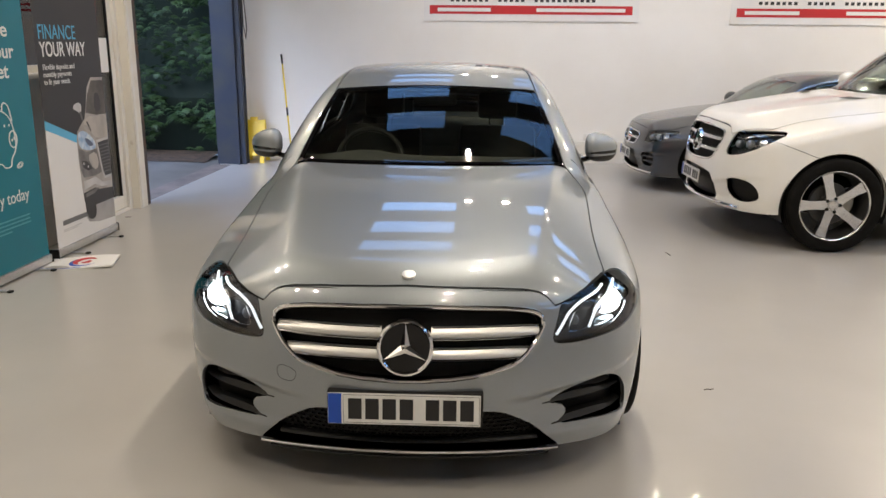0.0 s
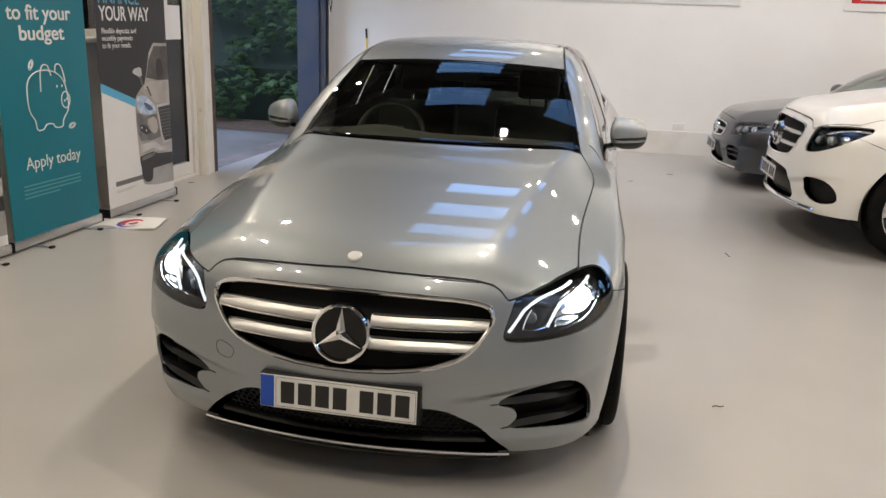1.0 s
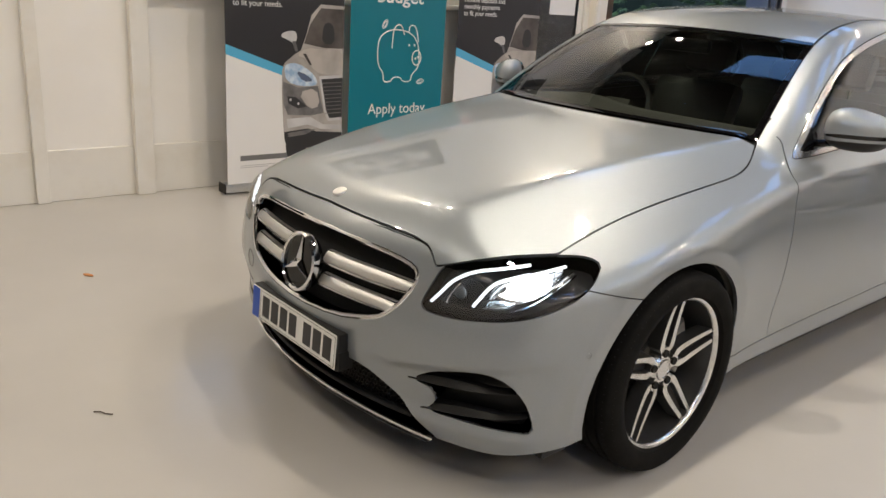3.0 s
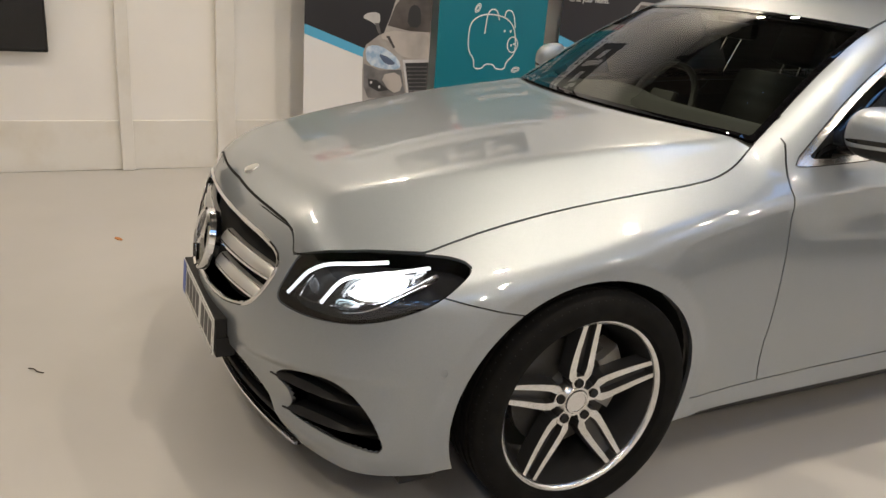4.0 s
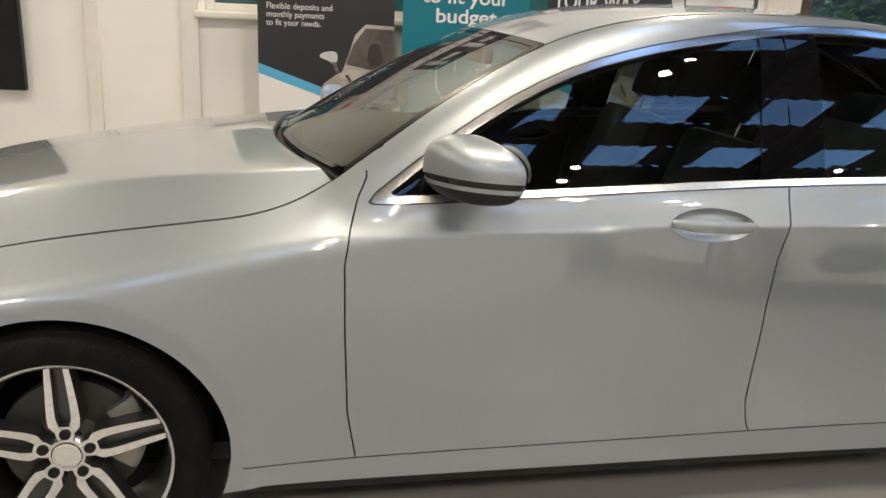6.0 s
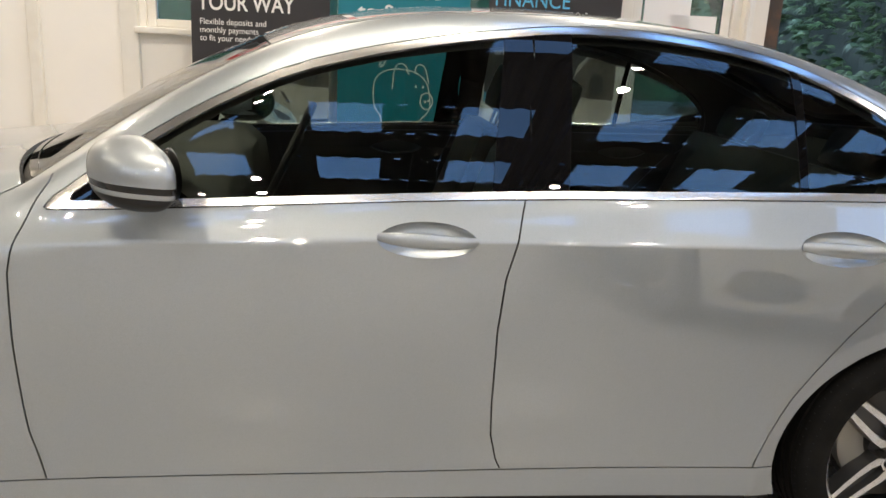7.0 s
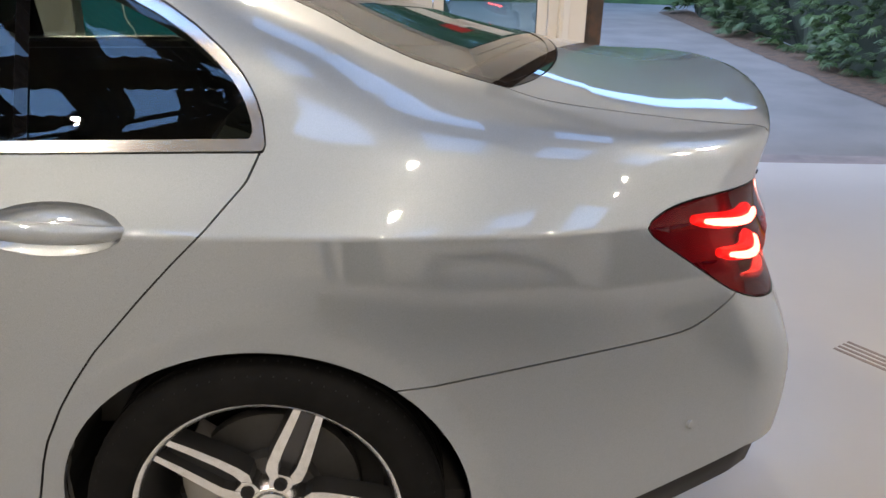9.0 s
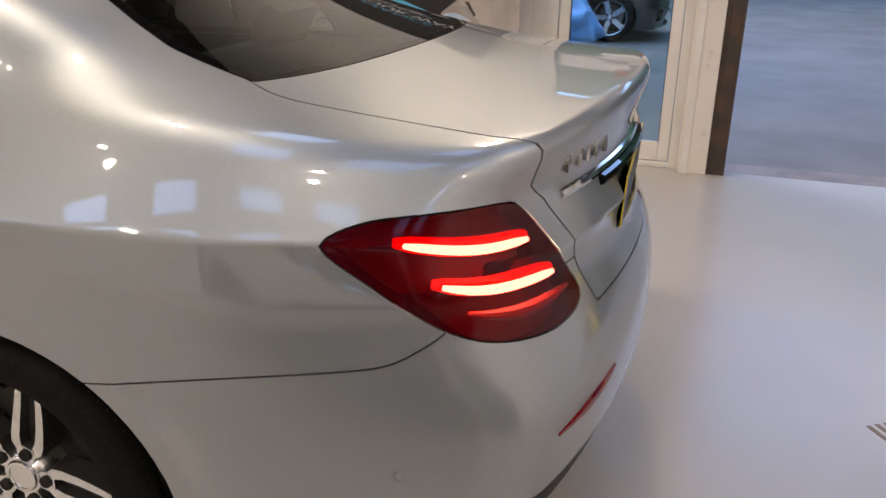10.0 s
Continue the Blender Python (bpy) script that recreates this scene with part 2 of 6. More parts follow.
bm = bmesh.new()
bmesh.ops.create_grid(bm, x_segments=2, y_segments=2, size=1)
for v in bm.verts:
    y = YF if v.co.y < -.5 else (YB if v.co.y > .5 else 1.0)
    v.co = Vector((west_x(y) - .02 if v.co.x < -.5 else (XR if v.co.x > .5 else 2.0), y, 0))
structure("floor", bm, FLOOR, "grey painted concrete floor with scuffs and faint stains", "floor")
bm = bmesh.new()
bmesh.ops.create_grid(bm, x_segments=1, y_segments=1, size=400)
bmesh.ops.translate(bm, vec=(0, 0, -.06), verts=bm.verts)
structure("ground", bm, TARMAC, "dark grey tarmac yard outside the hall", "ground")
structure("door_threshold", boxes(((XL - .30, 5.2, -.05), (XL - .02, 8.0, -.012)), bevel=.01), KERB, "worn brownish concrete threshold strip at the open shutter", "threshold")

# back, right and front walls
structure("wall_north", boxes(((west_x(YB) - .16, YB, -.02), (XR + .2, YB + .2, CEILING + .3))), WALL, "white painted rear wall of the showroom", "wall")
structure("baseboard_north", boxes(((-2.9, YB - .012, 0), (XR, YB, .30)), bevel=.004), TRIM, "low white boarded skirting along the rear wall", "baseboard")
structure("wall_east", boxes(((XR, YF, -.02), (XR + .2, YB, CEILING + .3))), WALL, "white painted side wall of the showroom", "wall")
structure("wall_south", boxes(((XL - .6, YF - .2, -.02), (XR + .2, YF, CEILING + .3))), WALL, "white painted wall behind the viewer", "wall")
# west wall: piers, sill wall under the window, lintels; the shutter opening and the glass door go through it
bm = boxes(((XL - .2, YF, -.02), (XL, .82, CEILING + .3)), ((XL - .2, .82, -.02), (XL, 4.05, 1.33)), ((XL - .2, .82, 1.95), (XL, 4.05, CEILING + .3)),
           ((XL - .2, 4.05, 2.55), (XL, 8.0, CEILING + .3)), ((XL - .2, 8.0, -.02), (XL, YB, CEILING + .3)))
structure("wall_west", bm, WALL, "white painted side wall with window, glass door and open shutter bay", "wall")
structure("baseboard_west", boxes(((XL, YF, 0), (XL + .014, .04, .33)), ((XL, .12, 0), (XL + .014, .66, .33)), ((XL, .78, 0), (XL + .014, 4.05, .33)), bevel=.005), TRIM, "tall white boarded skirting along the window wall", "baseboard")
structure("trim", boxes(((XL, .04, 0), (XL + .05, .12, 3.0)), ((XL, .66, 0), (XL + .06, .78, 3.0)), bevel=.006), TRIM, "white vertical cover strips on the window wall", "trim")
# window with sill
win = thing("window_1", "long white framed window above a low wall", "window", kind="structure")
part("window_sill", boxes(((XL - .02, .76, 1.29), (XL + .09, 4.07, 1.335)), bevel=.012), TRIM, win)
bm = boxes(((XL - .1, .82, 1.335), (XL - .03, .88, 1.95)), ((XL - .1, 3.99, 1.335), (XL - .03, 4.05, 1.95)), ((XL - .1, .88, 1.89), (XL - .03, 3.99, 1.95)), ((XL - .1, .88, 1.335), (XL - .03, 3.99, 1.39)),
           ((XL - .1, 1.93, 1.39), (XL - .03, 1.98, 1.89)), ((XL - .1, 2.98, 1.39), (XL - .03, 3.03, 1.89)), bevel=.006)
part("window_frame", bm, TRIM, win)
for a, b in ((.88, 1.93), (1.98, 2.98), (3.03, 3.99)):
    part("pane", boxes(((XL - .068, a, 1.39), (XL - .062, b, 1.89))), PANE, win)
# glass door and its frame
gd = thing("door_1", "white framed glass door, closed, beside the shutter bay", "door", kind="structure")
bm = boxes(((XL - .09, 4.05, 0), (XL + .0, 4.21, 2.55)), ((XL - .09, 4.94, 0), (XL + .0, 5.0, 2.55)), ((XL - .09, 4.21, 2.45), (XL, 4.94, 2.55)), ((XL - .09, 4.21, 0), (XL - .005, 4.94, .03)), bevel=.005)
part("door_frame", bm, TRIM, gd)
bm = boxes(((XL - .07, 4.215, .035), (XL - .025, 4.28, 2.445)), ((XL - .07, 4.87, .035), (XL - .025, 4.935, 2.445)), ((XL - .07, 4.28, .035), (XL - .025, 4.87, .15)), ((XL - .07, 4.28, 2.36), (XL - .025, 4.87, 2.445)), bevel=.006)
part("leaf_frame", bm, TRIM, gd)
part("pane", boxes(((XL - .05, 4.28, .15), (XL - .044, 4.87, 2.36))), PANE, gd)
part("gasket", boxes(((XL - .056, 4.273, .145), (XL - .03, 4.283, 2.365)), ((XL - .056, 4.867, .145), (XL - .03, 4.877, 2.365))), BLACK, gd)
for i, (a, z) in enumerate(((4.30, 1.46), (4.50, 1.30))):
    part("notice", boxes(((XL - .042, a, z), (XL - .04, a + .34, z + .30))), PRINT_WHITE, gd, "white paper notice taped to the glass")
part("notice", boxes(((XL - .042, 4.56, 1.72), (XL - .04, 4.70, 1.94))), PRINT_RED, gd, "small red notice taped to the glass")
# white column with a steel guide on its far edge, and the steel post on the other side of the bay
col = thing("column", "white painted boxed column, grimy near the floor", "column", kind="structure")
part("casing", boxes(((XL - .02, 5.0, 0), (XL + .075, 5.165, 3.6)), bevel=.006), GRIME, col)
part("strip", boxes(((XL + .075, 5.02, 0), (XL + .084, 5.06, 3.6)), bevel=.003), TRIM, col)
part("shutter_guide", boxes(((XL - .03, 5.165, 0), (XL + .055, 5.19, 3.6)), ((XL - .05, 5.19, 0), (XL - .03, 5.27, 3.6)), ((XL + .03, 5.19, 0), (XL + .055, 5.27, 3.6)), bevel=.004), RUSTY, col, "dark rusty steel shutter guide")
post = thing("shutter_post", "dark blue grey steel shutter post at the bay's far side", "post", kind="structure")
part("web", boxes(((XL - .22, 7.985, 0), (XL + .06, 8.06, 3.6)), bevel=.004), STEEL, post)
part("flange", boxes(((XL + .06, 7.93, 0), (XL + .10, 8.13, 3.6)), bevel=.004), STEEL, post)
part("guide_channel", boxes(((XL + .12, 7.97, 0), (XL + .17, 8.01, 3.6)), ((XL + .12, 8.07, 0), (XL + .17, 8.11, 3.6)), ((XL + .10, 7.97, 0), (XL + .12, 8.11, 3.6)), bevel=.003), STEEL, post)
bm = bmesh.new()
sweep(bm, [(XL + .21, 8.05, 3.4), (XL + .21, 8.05, 2.2), (XL + .24, 8.04, 1.75), (XL + .22, 8.05, 1.62), (XL + .19, 8.06, 1.8), (XL + .19, 8.06, 3.4)], .006, 6)
part("cable", bm, BLACK, post, "thin black cable hanging in a loop")
structure("shutter_header", boxes(((XL - .02, 5.2, 3.3), (XL + .24, 8.0, 3.75)), bevel=.02), STEEL, "steel housing of the rolled-up shutter", "shutter")

for ob in list(scene.objects):
    if ob.parent is None and ob.name in ("wall_west", "baseboard_west", "trim", "window_1", "door_1", "column", "shutter_post", "shutter_header", "door_threshold"):
        ob.matrix_world = WEST @ ob.matrix_world

# ceiling: dark corrugated sheets with bays left open to the sky, and purlins
LIGHT_X = ((-1.05, .05), (1.15, 2.25), (4.05, 4.72), (5.45, 6.15))
LIGHT_Y = [(-7.0 + 1.3 * k - .31, -7.0 + 1.3 * k + .31) for k in range(1, 12)]


def lights_over(x):
    """The two columns of rooflights by the window wall begin only behind the silver car's windscreen."""
    return [ab for ab in LIGHT_Y if x > 3 or ab[0] > 3]


def sheet(bm, x0, x1, y0, y1, z):
    n = max(2, round((y1 - y0) / .05))
    rows = []
    for i in range(n + 1):
        y, zz = y0 + (y1 - y0) * i / n, z + (.03 if i % 4 in (1, 2) else 0)
        rows.append((bm.verts.new((x0, y, zz)), bm.verts.new((x1, y, zz))))
    for a, b in zip(rows, rows[1:]):
        bm.faces.new((a[0], b[0], b[1], a[1]))


bm = bmesh.new()
edges = [XL - .5] + [v for ab in LIGHT_X for v in ab] + [XR + .2]
for i in range(0, len(edges), 2):
    sheet(bm, edges[i], edges[i + 1], YF - .2, YB + .2, CEILING)
for a, b in LIGHT_X:
    gaps = [YF - .2] + [v for cd in lights_over(a) for v in cd] + [YB + .2]
    for i in range(0, len(gaps), 2):
        sheet(bm, a, b, gaps[i], gaps[i + 1], CEILING)
structure("ceiling", bm, ROOF_SHEET, "dark corrugated roof sheeting with rows of rooflights", "ceiling")
bm = bmesh.new()
for y in [-7.0 + 1.3 * k - .11 for k in range(12)]:
    box(bm, (XL, y + .72, CEILING - .2), (XR, y + .80, CEILING - .02))
structure("purlins", bm, DARK_STEEL, "dark steel purlins under the roof sheets", "beam")
rl = thing("rooflights", "translucent bluish rooflight sheets in the roof", "rooflight", kind="structure")
for a, b in LIGHT_X:
    for c, d in lights_over(a):
        bm = bmesh.new()
        sheet(bm, a - .03, b + .03, c - .03, d + .03, CEILING + .035)
        ob = part("rooflight_sheet", bm, PANE, rl)
        ob.visible_shadow = False

# lamps under the roof: twin round floodlights, among them the added fill rows
for x, y, rx_, ry_, watts in LAMPS:
    lamp = thing("ceiling_lamp", "twin round floodlight on a short bracket, switched on; several of the set are added fill", "lamp", pose(x, y, CEILING - .25), group="floodlights under the roof")
    part("bracket", boxes(((-rx_ - .02, -ry_ - .02, .10), (rx_ + .02, ry_ + .02, .13)), ((-.015, -.015, .13), (.015, .015, .25)), bevel=.004), DARK_STEEL, lamp)
    for s in (-1, 1):
        bm = bmesh.new()
        lathe(bm, [(0, .0), (0, .075), (.03, .085), (.10, .06), (.12, .0)], 20, pose(s * rx_, s * ry_, 0, 0, -90, 0))
        hd = part("lamp_head", bm, DARK_STEEL, lamp, smooth=True)
        bm = bmesh.new()
        bmesh.ops.create_circle(bm, cap_ends=True, segments=20, radius=.05, matrix=pose(s * rx_, s * ry_, -.004, 180))
        part("diffuser", bm, LAMP_GLOW, hd)
        la = bpy.data.lights.new("floodlight", "AREA")
        la.shape, la.size, la.energy, la.color, la.spread = "DISK", .10, watts, LAMP_TINT, radians(160)
        lo = new("floodlight", la)
        lo.matrix_world = pose(x + s * rx_, y + s * ry_, CEILING - .262)

# hedge outside: small leaf clumps before a near-black sheet, painted shade between the leaves
bm = bmesh.new()
rnd = random.Random(5)


def hedge_face(x):
    return 8.62 + .10 * (-3.9 - x)


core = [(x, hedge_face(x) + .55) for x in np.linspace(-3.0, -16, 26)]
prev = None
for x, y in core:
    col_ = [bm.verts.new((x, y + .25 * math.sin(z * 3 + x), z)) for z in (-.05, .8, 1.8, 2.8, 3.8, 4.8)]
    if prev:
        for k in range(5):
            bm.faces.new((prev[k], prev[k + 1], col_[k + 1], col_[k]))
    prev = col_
hedge = tagged(part("hedge", bm, HEDGE_SHADE, None), "tall dark green conifer hedge along the yard", "hedge", kind="stuff")
vs, fs = [], []
for i in range(7200):
    x = -3.08 - 12.9 * rnd.random() ** 1.4
    z = .05 + 4.5 * rnd.random() ** 1.1
    tier = noise.noise((x * 1.1, z * 2.6, 3.1))
    if tier < -.22:
        continue
    y = hedge_face(x) + .20 - .45 * tier + .16 * noise.noise((x * 3.1, z * 3.1, 7.7)) + .2 * rnd.random() ** 2
    s = (.075 + .07 * rnd.random()) * (1 + .05 * abs(x + 4))
    e = Euler((rnd.uniform(-.5, .3), rnd.uniform(-.5, .5), rnd.uniform(-1.1, 1.1))).to_matrix()
    for a in (-1.0, -.62, -.3, 0, .3, .62, 1.0):
        c, d, l = math.cos(a), math.sin(a), s * (1.25 - .45 * abs(a)) * rnd.uniform(.8, 1.15)
        k = len(vs)
        for u, w in ((.0, 0), (.45, .085), (1.0, 0), (.45, -.085)):
            v = e @ Vector((l * (u * d + w * c), -l * (u * c - w * d), .10 * l * math.sin(3 * u) - .38 * l * u * u))
            vs.append((x + v.x, y + v.y, max(z + v.z, 0)))
        fs.append((k, k + 1, k + 2, k + 3))
ob = part("foliage", mesh_of("foliage", vs, fs, LEAF), LEAF, hedge)
bm = bmesh.new()
prev = None
for i in range(40):
    x = -3.5 - i * .33
    a, b = bm.verts.new((x, hedge_face(x) - .16 + .06 * rnd.random(), -.05)), bm.verts.new((x, hedge_face(x) + .5, .02))
    if prev:
        bm.faces.new((prev[0], prev[1], b, a))
    prev = (a, b)
# added hedge sheets, otherwise unseen, keep bright sky out of the car's reflections
far = bmesh.new()
prev = None
for i in range(26):
    y = -24 + 1.5 * i
    col_ = [far.verts.new((-19 + .8 * noise.noise((y * .7, z, 1.0)), y, z + .4 * noise.noise((y * .9, z, 5.0)) * (z > 0))) for z in (-.06, 2, 4, 6, 8)]
    if prev:
        for k in range(4):
            far.faces.new((prev[k], prev[k + 1], col_[k + 1], col_[k]))
    prev = col_
# second added sheet, nearer, blocks the sky behind the window wall
for i in range(12):
    y = -14 + 1.5 * i
    col_ = [far.verts.new((-9 + .5 * noise.noise((y * .7, z, 1.0)), y, z + .4 * noise.noise((y * .9, z, 5.0)) * (z > 0))) for z in (-.06, 1.5, 3, 4.5, 6)]
    if i:
        for k in range(4):
            far.faces.new((prev[k], prev[k + 1], col_[k + 1], col_[k]))
    prev = col_
tagged(part("far_hedge", far, LEAF, None), "tall dark green hedge sheets, added to block the sky over the yard", "hedge", kind="stuff")
structure("leaf_litter", bm, SOIL, "brown strip of fallen leaves under the hedge", "soil")
# ---- body shape of the saloon: one implicit surface, metres, nose at y = 0 ----
def spline(xs, ys):
    """Natural cubic through the knots, tabulated densely."""
    xs, ys = np.array(xs, float), np.array(ys, float)
    n = len(xs)
    h, a = np.diff(xs), np.zeros((n, n))
    b = np.zeros((n,) + ys.shape[1:])
    a[0, 0] = a[-1, -1] = 1
    for i in range(1, n - 1):
        a[i, i - 1:i + 2] = h[i - 1], 2 * (h[i - 1] + h[i]), h[i]
        b[i] = 6 * ((ys[i + 1] - ys[i]) / h[i] - (ys[i] - ys[i - 1]) / h[i - 1])
    m = np.linalg.solve(a, b)
    tx = np.linspace(xs[0], xs[-1], 3001)
    k = np.clip(np.searchsorted(xs, tx) - 1, 0, n - 2)
    u, v, hk = tx - xs[k], xs[k + 1] - tx, h[k]
    if ys.ndim > 1:
        u, v, hk = u[:, None], v[:, None], hk[:, None]
    ty = (m[k] * v ** 3 + m[k + 1] * u ** 3) / (6 * hk) + (ys[k] / hk - m[k] * hk / 6) * v + (ys[k + 1] / hk - m[k + 1] * hk / 6) * u
    if ys.ndim > 1:
        return tx, ty
    return lambda q: np.interp(q, tx, ty)


def smax(a, b, r):
    h = np.clip(0.5 + 0.5 * (a - b) / r, 0, 1)
    return b + (a - b) * h + r * h * (1 - h)


SIDE_Y = (0.0, 0.30, 0.45, 0.65, 0.84, 1.05, 1.3, 1.6, 2.3, 3.0, 3.45, 3.78, 4.1, 4.4, 4.7, 5.0)
SIDE_Z = (0.20, 0.32, 0.50, 0.68)
SIDE_X = ((.78, .80, .80, .76), (.80, .825, .835, .82), (.84, .862, .875, .858), (.87, .892, .905, .888), (.878, .90, .912, .90),
          (.868, .888, .902, .895), (.845, .852, .872, .876), (.838, .834, .860, .868), (.838, .834, .860, .872), (.842, .838, .866, .882),
          (.855, .862, .884, .900), (.868, .888, .906, .913), (.868, .888, .902, .902), (.835, .858, .872, .866), (.78, .80, .82, .80), (.70, .72, .74, .70))
crease_x = spline(SIDE_Y, (.70, .775, .805, .838, .855, .862, .860, .852, .860, .878, .895, .906, .896, .850, .76, .62))
crease_z = spline((0.0, .3, .65, 1.02, 1.5, 2.0, 2.6, 3.4, 4.1, 4.4, 5.0), (.79, .80, .826, .848, .872, .892, .908, .912, .908, .904, .89))
rise = spline((0.0, .6, 1.0, 1.4, 1.7, 2.3, 3.4, 3.8, 4.1, 4.5, 5.0), (1.6, 1.5, 1.25, .95, .86, .84, .90, .88, .72, .62, .6))
_side_y, _side_x = spline(SIDE_Y, SIDE_X)
_side_cols = [np.ascontiguousarray(_side_x[:, i]) for i in range(4)]
nose = spline((.12, .20, .30, .43, .58, .68, .76, .84), (.11, .055, .022, .01, .03, .062, .112, .21))
tail = spline((.15, .25, .34, .45, .55, .65, .76, .85, .95, 1.0, 1.05, 1.12), (4.80, 4.86, 4.90, 4.925, 4.932, 4.918, 4.876, 4.856, 4.852, 4.866, 4.88, 4.89))
deck = spline((0.0, .10, .157, .3, .5, .75, 1.0, 1.3, 1.5, 2.0, 3.0, 4.0, 4.3, 4.5, 4.7, 4.8, 4.9, 5.0),
              (.76, .791, .809, .85, .893, .935, .969, 1.0, 1.02, 1.10, 1.17, 1.115, 1.105, 1.09, 1.078, 1.075, 1.078, 1.082))
roof = spline((1.2, 1.34, 1.5, 1.67, 1.87, 2.07, 2.3, 2.6, 2.9, 3.2, 3.5, 3.8, 4.1, 4.3, 4.6),
              (.915, 1.005, 1.105, 1.205, 1.305, 1.385, 1.437, 1.462, 1.462, 1.442, 1.392, 1.300, 1.185, 1.10, .96))
bow = spline((1.2, 1.5, 2.1, 2.6, 3.2, 3.6, 4.0, 4.5), (.24, .24, .16, .02, -.10, -.20, -.26, -.26))
belt_x = spline((1.2, 1.5, 2.0, 2.7, 3.4, 3.8, 4.2, 4.6), (.72, .760, .780, .786, .788, .776, .722, .64))


def side_x(y, z):
    cols = [np.interp(y, _side_y, c) for c in _side_cols]
    cz, cx = crease_z(y), crease_x(y)
    zs = [np.full_like(y, q) for q in SIDE_Z] + [cz]
    cols = cols + [cx]
    out = np.zeros_like(y)
    # Catmull-like cubic through the five heights
    for i in range(4):
        z0, z1 = zs[i], zs[i + 1]
        lo = cols[i] - (cols[i + 1] - cols[i]) if i == 0 else cols[i - 1]
        zl = z0 - (z1 - z0) if i == 0 else zs[i - 1]
        hi = cols[i + 1] + (cols[i + 1] - cols[i]) if i == 3 else cols[i + 2]
        zh = z1 + (z1 - z0) if i == 3 else zs[i + 2]
        m0, m1 = (cols[i + 1] - lo) / (z1 - zl), (hi - cols[i]) / (zh - z0)
        h = z1 - z0
        t = (z - z0) / h
        t = np.clip(t, -1 if i == 0 else 0, 1)
        v = (2 * t**3 - 3 * t**2 + 1) * cols[i] + (t**3 - 2 * t**2 + t) * h * m0 + (3 * t**2 - 2 * t**3) * cols[i + 1] + (t**3 - t**2) * h * m1
        take = (z >= z0) if i else np.ones_like(z, bool)
        out = np.where(take, v, out)
    s = np.maximum(z - cz, 0)
    k = rise(y)
    return np.where(z > cz, cx - k * s - np.interp(y, (1.2, 1.7, 3.4, 4.0), (.9, .3, .3, .9)) * k * s * s, out)


def nose_y(x, z):
    # scooped field round the side vents, under a crease that climbs outwards
    line = .385 + .045 * x + .16 * np.maximum(x - .42, 0)
    step = lambda q: np.clip(q, 0, 1) ** 2 * (3 - 2 * np.clip(q, 0, 1))
    scoop = step((line - z) / .035) * step((z - .225) / .06) * step((x - .30) / .16) * step((.90 - x) / .10)
    return nose(z) + .30 * x**2 + .20 * x**8 + .020 * scoop


def tail_y(x, z):
    return tail(z) - np.interp(z, (.6, .95), (.22, .33)) * x**2 - .12 * x**8


def hood_fold(y):
    return np.interp(y, (0.0, .1, 1.45, 5.0), (.40, .42, .63, .63))


def deck_z(x, y):
    fold = x - hood_fold(y)
    soft = 0.5 * (fold + np.sqrt(fold * fold + .0004))
    front = np.clip((2.2 - y) / .6, 0, 1)
    slope = np.interp(y, (0, .4, 1.0, 1.45), (.42, .444, .50, .55))
    return deck(y) - (.03 * front + .11 * (1 - front)) * x**2 - slope * soft * front


def roof_z(x, y):
    q = y - bow(y) * x**2
    return roof(q) - .10 * x**2 - .65 * np.maximum(1.2 - q, 0) - .6 * np.maximum(q - 4.6, 0)


def glass_x(y, z):
    s = z - 1.03
    return belt_x(y) - .40 * s - .20 * s * s


def arch(y, z, hub):
    return (np.hypot((y - hub) / .384, (z - .33) / .369) - 1) * .37


def body(x, y, z, lips=.010):
    """Below nought inside."""
    x = np.abs(x)
    # flat lips round the wheel openings
    ring = np.minimum(arch(y, z, .84), arch(y, z, 3.779))
    lip = lips * np.clip(1 - ring / .05, 0, 1) * (ring > -.1)
    low = smax(x - side_x(y, z) + lip, (nose_y(x, z) - y) * .95, .10)
    low = smax(low, (y - tail_y(x, z)) * .95, .07)
    low = smax(low, (z - deck_z(x, y)) * .96, .035)
    top = smax((z - roof_z(x, y)) * .88, (x - glass_x(y, z)) * .92, .09)
    top = np.maximum(top, .90 - z)
    r = np.interp(y, (1.3, 1.6, 3.4, 3.7, 4.0, 4.4), (.03, .012, .012, .04, .12, .16))
    return -smax(-low, -top, r)


def normals(p, h=.003):
    g = np.stack([body(*(p + h * e).T) - body(*(p - h * e).T) for e in np.eye(3)], 1)
    return g / np.linalg.norm(g, axis=1)[:, None]


# ---- a shell that can be cut into panels along curves ----
def outside(points, rounded=2):
    """Signed distance to a closed polygon, below nought inside."""
    p = np.array(round_poly(points, rounded) if rounded else points, float)
    q = np.roll(p, -1, 0)

    def f(u, v):
        w = np.stack([u, v], 1)
        best, odd = np.full(len(w), 9e9), np.zeros(len(w), bool)
        for a, b in zip(p, q):
            e, r = b - a, w - a
            t = np.clip(r @ e / max(e @ e, 1e-12), 0, 1)
            best = np.minimum(best, ((r - t[:, None] * e) ** 2).sum(1))
            if a[1] != b[1]:
                odd ^= ((a[1] > w[:, 1]) != (b[1] > w[:, 1])) & (w[:, 0] < (b[0] - a[0]) * (w[:, 1] - a[1]) / (b[1] - a[1]) + a[0])
        return np.where(odd, -1, 1) * np.sqrt(best)
    return f


